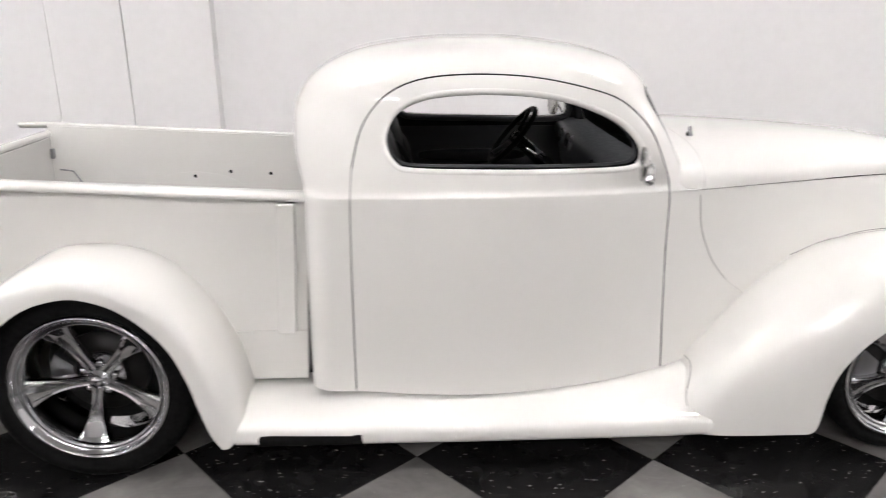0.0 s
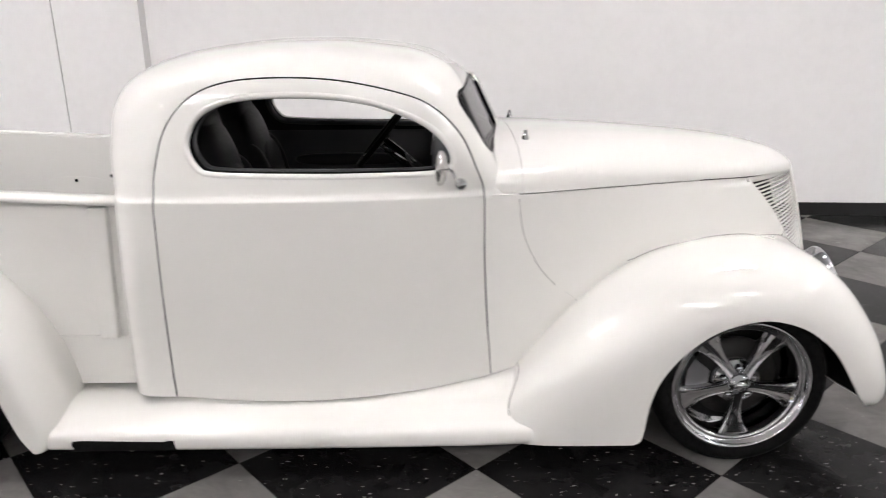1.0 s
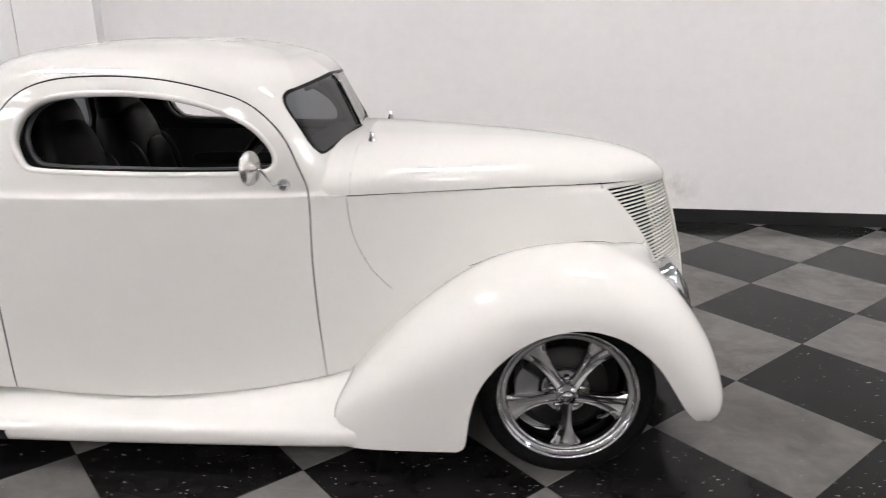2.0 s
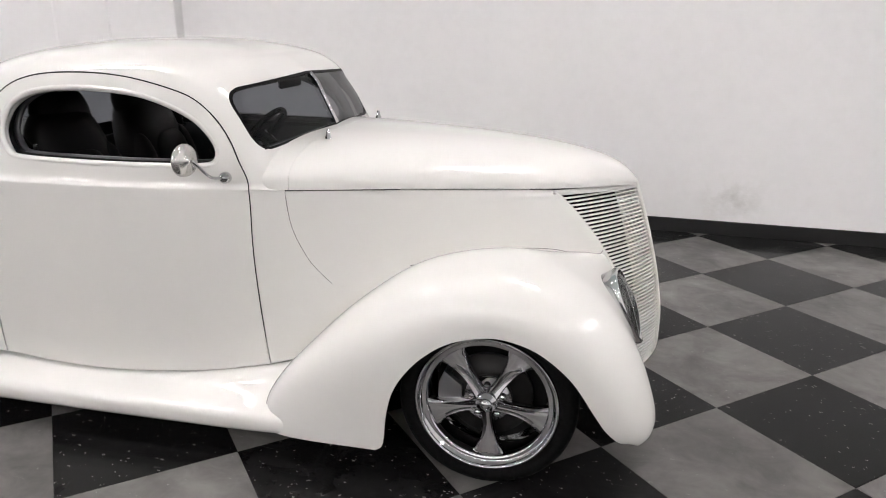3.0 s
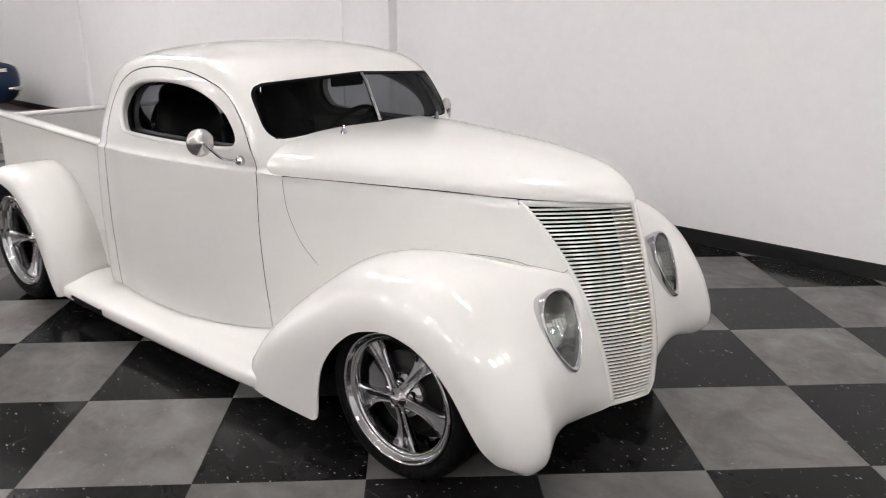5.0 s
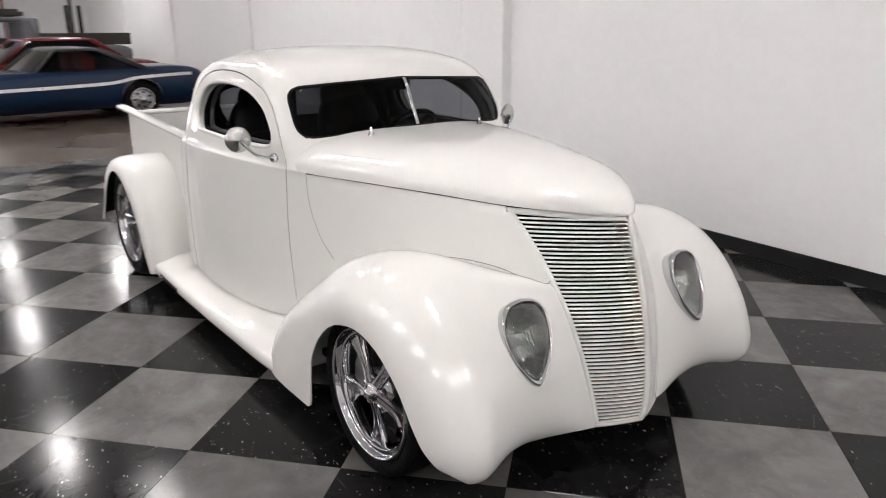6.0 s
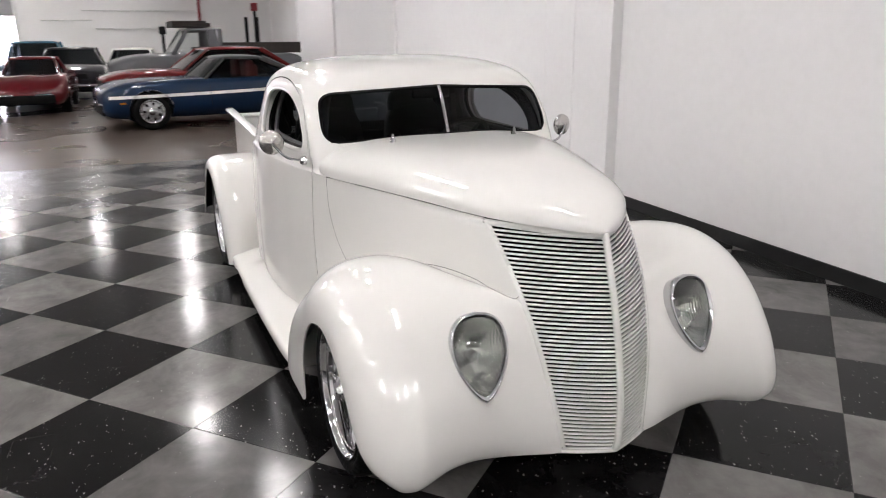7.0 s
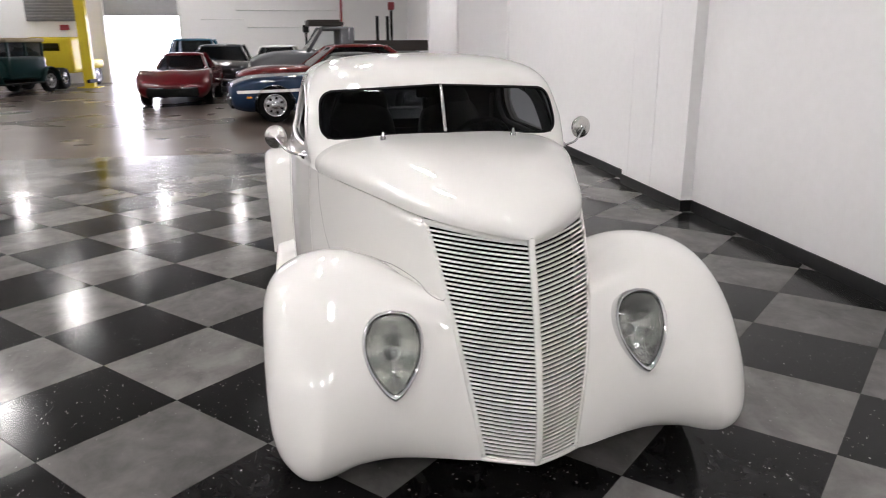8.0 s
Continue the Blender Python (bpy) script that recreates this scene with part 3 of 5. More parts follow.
for side in (-1, 1):
    glass_bm = only(cab, lambda p: screen_line(p) < -0.009 and p.y * side > 0)
    bmesh.ops.translate(glass_bm, vec=(-0.004, 0, 0), verts=glass_bm.verts)
    part("windscreen_pane", glass_bm, SCREEN, truck, "dark tinted half of a split windscreen").visible_shadow = False
part("windscreen_seal", only(cab, lambda p: -0.009 < screen_line(p) < 0), SEAL, truck, "black rubber windscreen seal", thick=0.01)
part("rear_window", only(cab, lambda p: back_line(p) < 0), SCREEN, truck, "small rear window of the cab").visible_shadow = False
surf = BVHTree.FromBMesh(cab)


def on_screen(y, z, out=0.0):
    hit = surf.ray_cast(Vector((2, y, z)), Vector((-1, 0, 0)))[0]
    return hit + Vector((out, 0, 0.3 * out))


part("divider_bar", tube([on_screen(0.0004, z, 0.004) for z in np.linspace(1.112, 1.318, 7)], 0.009, 8), CHROME, truck, "chrome windscreen divider bar")
cab.free()

# hood and cowl: one run of arched sections
HOOD_TOP = curve((-1.0, -0.80, -0.52, -0.28, -0.04, 0.20, 0.31, 0.38, 0.42, 0.445, 0.455), (1.112, 1.106, 1.100, 1.091, 1.075, 1.045, 1.020, 0.992, 0.965, 0.938, 0.922))
HOOD_LINE = curve((-1.0, -0.78, -0.3, 0.144, 0.32, 0.455), (0.955, 0.955, 0.951, 0.940, 0.930, 0.918))
HOOD_WIDE = curve((-1.0, -0.90, -0.78, -0.45, -0.15, 0.144, 0.25, 0.34, 0.40, 0.44, 0.455), (0.635, 0.622, 0.606, 0.505, 0.404, 0.297, 0.232, 0.154, 0.092, 0.039, 0.004))


def hood_section(x, n=60):
    w, z0, h, row = HOOD_WIDE(x), HOOD_LINE(x), HOOD_TOP(x) - HOOD_LINE(x), []
    p = 2.35 + 0.45 * min(1.0, max(0.0, (0.2 - x) / 0.8))
    for a in np.linspace(0, math.pi, n):
        c, s = math.cos(a), math.sin(a)
        row.append((x, -w * math.copysign(abs(c) ** (2 / p), c), z0 + h * s ** (2 / p)))
    return row


xs = [-0.768 + 1.222 * math.sin(t * math.pi / 2) ** 0.92 for t in np.linspace(0, 1, 60)]
bm = outward(grid(relaxed([hood_section(x) for x in xs], 40)), (0, 0, 0.7))
part("hood", bm, WHITE, truck, "long white hood with a pointed nose", thick=0.012)
bm = outward(grid([hood_section(x) for x in np.linspace(-0.98, -0.7692, 40)]), (-0.9, 0, 0.7))


def ahead_of_glass(p):
    hit = surf.ray_cast(Vector((2, p.y, p.z)), Vector((-1, 0, 0)))[0]
    return hit is None or p.x > hit.x - 0.006


part("cowl", only(bm, ahead_of_glass), WHITE, truck)

# hood sides and nose
GRILLE_X = curve((0.10, 0.174, 0.32, 0.45, 0.58, 0.71, 0.82, 0.94), (0.505, 0.500, 0.480, 0.450, 0.405, 0.335, 0.255, 0.142))
GRILLE_W = curve((0.10, 0.174, 0.45, 0.71, 0.94), (0.160, 0.168, 0.215, 0.258, 0.297))
PROW_X = curve((0.10, 0.17, 0.24, 0.34, 0.50, 0.70, 0.93), (0.535, 0.565, 0.583, 0.585, 0.566, 0.520, 0.448))
CAB_W = curve((0.12, 0.30, 0.60, 0.90, 0.96), (0.712 * 0.836, 0.733 * 0.836, 0.738 * 0.836, 0.728 * 0.836, 0.606))


def side_y(x, z):
    t = max(0.0, (GRILLE_X(z) - x) / (GRILLE_X(z) + 0.78))
    return GRILLE_W(z) + (CAB_W(z) - GRILLE_W(z)) * t ** 0.93


flank = {}
for side in (-1, 1):
    rows = []
    for z in np.linspace(0.205, 0.953, 44):
        top = min(1.0, max(0.0, (z - 0.90) / 0.06))
        x0 = -0.86
        zz = [z if z < 0.93 else HOOD_LINE(x0 + (GRILLE_X(z) - x0) * t) - 0.955 + z - 0.003 for t in np.linspace(0, 1, 50)]
        rows.append([(x0 + (GRILLE_X(z) - x0) * t, side * side_y(x0 + (GRILLE_X(z) - x0) * t, z), q) for t, q in zip(np.linspace(0, 1, 50), zz)])
    bm = outward(grid(rows), (-0.2, 0, 0.5))
    contour(bm, lambda p: p.x - seam(p.z) - 0.0010)
    bm = only(bm, lambda p: p.x > seam(p.z) + 0.0010)
    flank[side] = BVHTree.FromBMesh(bm)
    panel = part("hood_side", bm, WHITE, truck, "white hood side panel", thick=0.01)
    hits = [flank[side].find_nearest(Vector((seam(z) + 0.0015, side * side_y(seam(z), z), z)))[0] for z in np.linspace(0.935, 0.60, 30)]
    part("cowl_seam", tube([h - Vector((0, side * 0.0004, 0)) for h in hits], 0.0013, 5), SEAM, panel)
part("firewall", block((0.02, 1.05, 0.75), (-0.80, 0, 0.55)), BLACK, truck)

# grille: a backing, two edge strips, a prow strip and each bar
grille = part("grille", bmesh.new(), BLACK, truck, "white pointed grille of thin horizontal bars")


def grille_row(z, inset=0.0, n=9, spread=1.0):
    g, w, p = GRILLE_X(z) - inset, GRILLE_W(z) * spread, PROW_X(z) - inset
    row = []
    for t in np.linspace(-1, 1, 2 * n - 1):
        a = abs(t)
        row.append((p + (g - p) * (0.72 * a + 0.28 * a ** 2.0), w * t, z))
    return row


bm = outward(grid([grille_row(z, 0.10, spread=0.93) for z in np.linspace(0.175, 0.93, 30)]), (0, 0, 0.5))
bm.to_mesh(grille.data)
bm.free()
BARS = 52
BAR = [(0.0, 0.0), (-0.001, 0.0026), (-0.003, 0.0034), (-0.011, 0.0034), (-0.011, -0.0034), (-0.003, -0.0034), (-0.001, -0.0026)]     # section of a bar: a thin deep strip with a rounded front
for k in range(BARS):
    z = 0.193 + k * 0.708 / (BARS - 1)
    part("grille_bar", grid([[(x + dx, y, z + dz) for dx, dz in BAR] for x, y, z in grille_row(z, 0.003)], loop=True, cap=True), WHITE, grille)


def strip(rows):
    """A flat moulding with rounded edges: rows of (point, half width across it, depth)."""
    out = []
    for p, across, deep in rows:
        p, across, deep = Vector(p), Vector(across), Vector(deep)
        out.append([p + across * u + deep * v for u, v in ((-1.0, 1.0), (-1.0, 0.25), (-0.8, 0.0), (0.8, 0.0), (1.0, 0.25), (1.0, 1.0))])
    bm = grid(out, loop=True, cap=True)
    bmesh.ops.recalc_face_normals(bm, faces=bm.faces)
    return bm


for side in (-1, 1):
    part("grille_edge", strip([((GRILLE_X(z) + 0.004, side * (GRILLE_W(z) - 0.007), z), (-0.003, side * 0.0085, 0), (-0.014, 0, 0)) for z in np.linspace(0.188, 0.930, 40)]), WHITE, grille)
part("prow_strip", strip([((PROW_X(z) + 0.004, 0, z), (0, 0.0105, 0), (-0.016, 0, 0)) for z in np.linspace(0.186, 0.920, 30)]), WHITE, grille)
part("grille_header", strip([((PROW_X(0.915) + (GRILLE_X(0.925) - PROW_X(0.915)) * (0.72 * abs(t) + 0.28 * t * t) + 0.003, 0.291 * t, 0.907 + 0.016 * abs(t)), (-0.002, 0, 0.0105), (-0.014, 0, 0)) for t in np.linspace(-1, 1, 33)]), WHITE, grille)
part("grille_foot", tube([(x, y, 0.183) for x, y, z in grille_row(0.183, 0.004)], 0.008, 8), WHITE, grille)
part("nose_pan", block((0.9, 0.34, 0.02), (0.05, 0, 0.19)), BLACK, truck)


TEAR = [(0, 0.124), (0.045, 0.115), (0.077, 0.088), (0.093, 0.044), (0.092, -0.005), (0.078, -0.057), (0.051, -0.106), (0.022, -0.142), (0, -0.156)]
tear = spline(TEAR, 30)
tear = np.concatenate([tear, np.stack([-tear[-2:0:-1, 0], tear[-2:0:-1, 1]], axis=1)])


def lamp_frame(side):
    """Where a headlamp sits: its own x across, y up, z out."""
    n_ = Vector((0.93, side * 0.08, 0.39)).normalized()
    u_ = (Vector((0, 0, 1)) - n_ * n_.z).normalized()
    m = Matrix((u_.cross(n_), u_, n_)).transposed().to_4x4()
    m.translation = Vector((0.418, 0.417, 0.576)) if side > 0 else Vector((0.423, -0.447, 0.571))
    return m


in_lamp = outline_distance(tear * 0.95)


# fenders
def fender(name, crown, arch, yc, yo, yi, drop, side, label, power, join=None, sag=None, hollow=None):
    """A pontoon fender: crown is its side profile, arch the wheel opening; yc, yo, yi: middle, outer and inner y along it.
    join: the height at which its inner edge meets the grille, from 0.66 of its length on; sag, hollow: z and x of its lowest edge by y."""
    n = 90
    C, A = spline(crown, n), spline(arch, n)
    rows = []
    for i in range(n):
        s = i / (n - 1)
        c, a, row = C[i], A[i], []
        mid, out, inn, p = yc(s), yo(s), yi(s), power(s)
        for t in np.linspace(0, math.pi / 2, 30):
            g, k = math.sin(t) ** (2 / p), math.cos(t) ** (2 / p) if t < math.pi / 2 - 1e-9 else 0.0
            q = a + (c - a) * g
            row.append((q[0], side * (mid + (out - mid) * k), q[1]))
        d = (a - c) / np.linalg.norm(a - c)
        goal = c + d * drop(s)
        if join is not None and s > 0.62:
            k, z = min(1.0, (s - 0.62) / 0.06), join(s)
            k = k * k * (3 - 2 * k)
            goal = goal * (1 - k) + k * np.array((GRILLE_X(z) - 0.003, z))
            inn = inn * (1 - k) + k * GRILLE_W(z)
        for t in np.linspace(0, 1, 22)[1:]:
            q = c + (goal - c) * t ** 1.75
            y, z = mid + (inn - mid) * t, q[1]
            if sag is not None and s > 0.76:
                k = ((s - 0.76) / 0.24) ** 1.8
                z += k * (sag(y) - (C[-1][1] + (join(1.0) - C[-1][1]) * t ** 1.75))
                q[0] += k * (hollow(y) - (C[-1][0] + (GRILLE_X(join(1.0)) - 0.003 - C[-1][0]) * t ** 1.75))
            row.append((q[0], side * y, z))
        rows.append(row)
    bm = outward(grid(relaxed(rows)), (sum(p[0] for p in arch) / len(arch), side * 0.55, 0.3))
    skin = BVHTree.FromBMesh(bm)
    if join is not None:
        back = lamp_frame(side).inverted()

        def hole(p):
            q = back @ p
            return in_lamp(q.x, q.y) if abs(q.z) < 0.2 else 1.0
        contour(bm, hole)
        bm = only(bm, lambda p: hole(p) > 0)
    return part(name, bm, WHITE, truck, label, thick=0.007, inner=BLACK), skin


FRONT_CROWN = [(-0.865, 0.105), (-0.843, 0.205), (-0.72, 0.368), (-0.50, 0.572), (-0.27, 0.722), (0.0, 0.784), (0.20, 0.753), (0.358, 0.651), (0.477, 0.490), (0.534, 0.345), (0.547, 0.272), (0.543, 0.231), (0.532, 0.204), (0.512, 0.187)]
FRONT_ARCH = [(-0.388, 0.105), (-0.365, 0.118), (-0.355, 0.150), (-0.343, 0.249), (-0.318, 0.340), (-0.269, 0.421), (-0.205, 0.487), (-0.132, 0.537), (-0.044, 0.566), (0.044, 0.574), (0.145, 0.548), (0.222, 0.499), (0.284, 0.438), (0.340, 0.354), (0.382, 0.288), (0.413, 0.250), (0.442, 0.221), (0.480, 0.202)]
REAR_CROWN = [(-2.432, 0.108), (-2.408, 0.135), (-2.404, 0.20), (-2.418, 0.30), (-2.452, 0.42), (-2.52, 0.555), (-2.61, 0.668), (-2.70, 0.737), (-2.797, 0.768), (-2.90, 0.780), (-3.0, 0.772), (-3.08, 0.748), (-3.17, 0.692), (-3.26, 0.60), (-3.34, 0.47), (-3.42, 0.33)]
REAR_ARCH = [(-2.470, 0.110), (-2.504, 0.171), (-2.532, 0.270), (-2.557, 0.377), (-2.602, 0.495), (-2.665, 0.578), (-2.745, 0.645), (-2.828, 0.680), (-2.911, 0.689), (-3.021, 0.661), (-3.115, 0.600), (-3.20, 0.510), (-3.27, 0.42), (-3.33, 0.345), (-3.39, 0.28)]
SEAM_LINE = spline([(-0.36, 0.476, 0.650), (-0.20, 0.43, 0.69), (-0.02, 0.374, 0.714), (0.15, 0.320, 0.710), (0.25, 0.292, 0.688), (0.295, 0.278, 0.683), (0.325, 0.268, 0.690), (0.34, 0.262, 0.708)], 48)
SAG = curve((0.16, 0.30, 0.50, 0.60, 0.66, 0.72), (0.178, 0.188, 0.193, 0.190, 0.184, 0.182))
HOLLOW = curve((0.16, 0.20, 0.30, 0.375, 0.47, 0.568, 0.655, 0.70, 0.74), (0.500, 0.497, 0.474, 0.456, 0.443, 0.455, 0.492, 0.505, 0.505))
skins = {}
for side in (-1, 1):
    wing, skin = fender("front_fender", FRONT_CROWN, FRONT_ARCH, curve((0, 0.45, 0.7, 1), (0.62, 0.60, 0.615, 0.70)), curve((0, 0.3, 0.62, 0.82, 0.89, 0.945, 1), (0.856, 0.862, 0.861, 0.855, 0.846, 0.824, 0.768)),
                        curve((0, 0.6, 0.85, 1), (0.30, 0.20, 0.20, 0.16)), curve((0, 0.2, 0.36, 0.5, 0.56, 0.62, 0.70, 0.82, 1), (0.02, 0.08, 0.16, 0.22, 0.21, 0.14, 0.07, 0.05, 0.022)), side, "swelling white front fender",
                        curve((0, 0.10, 0.36, 1), (5.0, 4.6, 2.3, 2.2)), curve((0.6, 0.70, 0.82, 0.90, 1), (0.755, 0.662, 0.455, 0.32, 0.178)), SAG, HOLLOW)
    line = []
    for x, y, z in SEAM_LINE:
        away = Vector((0.30, side * 0.62, 0.72)).normalized()
        here = Vector((x, side * y, z))
        hits = [tree.ray_cast(here + away * 0.3, -away)[0] for tree in (skin, flank[side])]
        hits = [h for h in hits if h is not None and (h - here).length < 0.06]
        line.append(max(hits, key=lambda h: (h - here).dot(away)) if hits else here)
    if side > 0:
        line = line[:38]
    part("fender_seam", tube(line, 0.0015, 5), SEAM, wing)
    skins[side] = skin
    fender("rear_fender", REAR_CROWN, REAR_ARCH, curve((0, 1), (0.73, 0.73)), curve((0, 0.5, 1), (0.872, 0.905, 0.912)), curve((0, 1), (0.58, 0.58)), curve((0, 1), (0.0, 0.0)), side, "rounded white rear fender", curve((0, 1), (3.2, 3.2)))
    # running board
    BOARD_IN = curve((-2.45, -2.2, -2.0, -1.55, -1.236, -0.88, -0.75, -0.6), (0.222, 0.206, 0.226, 0.213, 0.227, 0.268, 0.294, 0.324))
    rows = []
    for x in np.linspace(-2.43, -0.692, 60):
        zi, out = BOARD_IN(x), 0.850 + 0.010 * math.sin((x + 2.43) / 1.77 * math.pi) - 0.012 * max(0.0, (x + 0.95) / 0.26) ** 2
        zo = 0.180
        pts = [(0.50, zi), (0.60, zi), (0.67, zi), (0.725, zi * 0.80 + zo * 0.20), (0.765, zi * 0.40 + zo * 0.60 + 0.004), (out - 0.030, zo + 0.003), (out - 0.008, zo - 0.008), (out, zo - 0.030), (out - 0.002, 0.115), (out - 0.012, 0.106), (out - 0.05, 0.106)]
        rows.append([(x, side * y, z) for y, z in spline(pts, 34)])
    bm = outward(grid(rows), (-1.5, side * 0.55, 0.0))
    slot = outline_distance(rounded([(-2.350, 0.06), (-1.985, 0.06), (-1.985, 0.142), (-2.350, 0.148)], [0.002, 0.002, 0.022, 0.022]))
    contour(bm, lambda p: slot(p.x, p.z) if abs(p.y) > 0.80 else 1.0)
    bm = only(bm, lambda p: not (abs(p.y) > 0.80 and slot(p.x, p.z) < 0))
    board = part("running_board", bm, WHITE, truck, "white running board with a dark exhaust slot", thick=0.006, inner=BLACK)
    tip = bmesh.new()
    tip.faces.new([tip.verts.new((-0.6935, y, z)) for _, y, z in rows[-1]] + [tip.verts.new((-0.6935, side * 0.5, 0.106))])
    part("board_end", tip, WHITE, board, thick=0.004)
    joint = [skins[side].ray_cast(Vector((-1.6, y, z + 0.002)), Vector((1, 0, 0)))[0] for _, y, z in rows[-1] if abs(y) > 0.60 and z > 0.11]
    joint = [p + Vector((-0.0015, side * 0.001, 0)) for p in joint if p is not None and p.x < -0.5]
    if len(joint) > 3:
        part("board_joint", tube(joint, 0.0014, 5), SEAM, board)
    part("exhaust_slot", block((0.40, 0.02, 0.07), (-2.167, side * 0.825, 0.128), 0.004), BLACK, board)

# chassis and inner wells
part("chassis", merged(block((4.1, 0.7, 0.12), (-1.6, 0, 0.26)), block((1.9, 1.25, 0.03), (-1.5, 0, 0.165))), BLACK, truck, smooth=False)
for x, r in ((0.0, 0.40), (-2.87, 0.43)):
    for side in (-1, 1):
        arc = [(x + r * math.cos(a), min(0.60, 0.30 + r * math.sin(a)) if x < -1 else 0.30 + r * math.sin(a)) for a in np.linspace(math.pi * 0.02, math.pi * 0.98, 18)]
        part("wheel_well", grid([[(px, side * y, pz) for y in (0.34, 0.60)] for px, pz in arc]), BLACK, truck)
        part("axle", tube([(x, side * 0.2, 0.32), (x, side * 0.66, 0.32)], 0.05, 10), BLACK, truck)

# bed: it leans back a little
LEAN = Matrix.Identity(4)
LEAN[0][2], LEAN[0][3] = 0.049, -0.049 * 0.92


def leaning(bm):
    bm.transform(LEAN)
    return bm


BED_TOP = curve((-3.62, -2.16), (1.018, 0.945))
for side in (-1, 1):
    rows = [[(x, side * y, z) for y, z in ((0.598, 0.235), (0.598, 0.43), (0.601, 0.436), (0.601, 0.60), (0.601, 0.80), (0.601, BED_TOP(x)))] for x in np.linspace(-3.60, -2.168, 10)]
    bed = part("bed_side", leaning(outward(grid(rows), (-2.9, 0, 0.6))), WHITE, truck, "plain white bed side", thick=0.02, smooth=False)
    part("stake_pocket", leaning(block((0.064, 0.036, 0.49), (-2.240, side * 0.617, 0.678), 0.006)), WHITE, bed, smooth=False)
    part("seam_strip", leaning(block((1.35, 0.004, 0.006), (-2.88, side * 0.6025, 0.431))), WHITE, bed, smooth=False)
    part("bed_rail", grid([[(x, side * y, BED_TOP(x) + dz) for y, dz in ((0.588, 0.0), (0.590, 0.010), (0.599, 0.015), (0.634, 0.010), (0.645, 0.004), (0.648, -0.006), (0.643, -0.015), (0.608, -0.017))] for x in np.linspace(-3.74, -2.166, 20)], loop=True, cap=True), WHITE, bed)
    for bx in (-2.52, -2.72, -2.90):
        part("bolt", lathe([(0.0, 0.004), (0.007, 0.003), (0.009, 0.0)], 10, pose(bx, side * 0.579, 0.77 + 0.012 * math.sin(bx * 20), 90 * side, 0, 0)), BLACK, bed)
    part("hinge", merged(block((0.02, 0.02, 0.05), (-3.585, side * 0.57, 0.88), 0.004), tube([(-3.56, side * 0.57, 0.80), (-3.50, side * 0.575, 0.79), (-3.42, side * 0.575, 0.66)], 0.005, 6)), DULL_METAL, bed)
part("tailgate", leaning(merged(block((0.03, 1.17, 0.70), (-3.605, 0, 0.61), 0.006), tube([(-3.605, -0.585, 0.975), (-3.605, 0.585, 0.975)], 0.02, 10))), WHITE, truck, "white tailgate", smooth=False)
part("bed_front", leaning(block((0.02, 1.19, 0.70), (-2.18, 0, 0.585))), WHITE, truck, smooth=False)
part("bed_floor", block((1.42, 1.16, 0.02), (-2.89, 0, 0.50)), BLACK, truck, smooth=False)


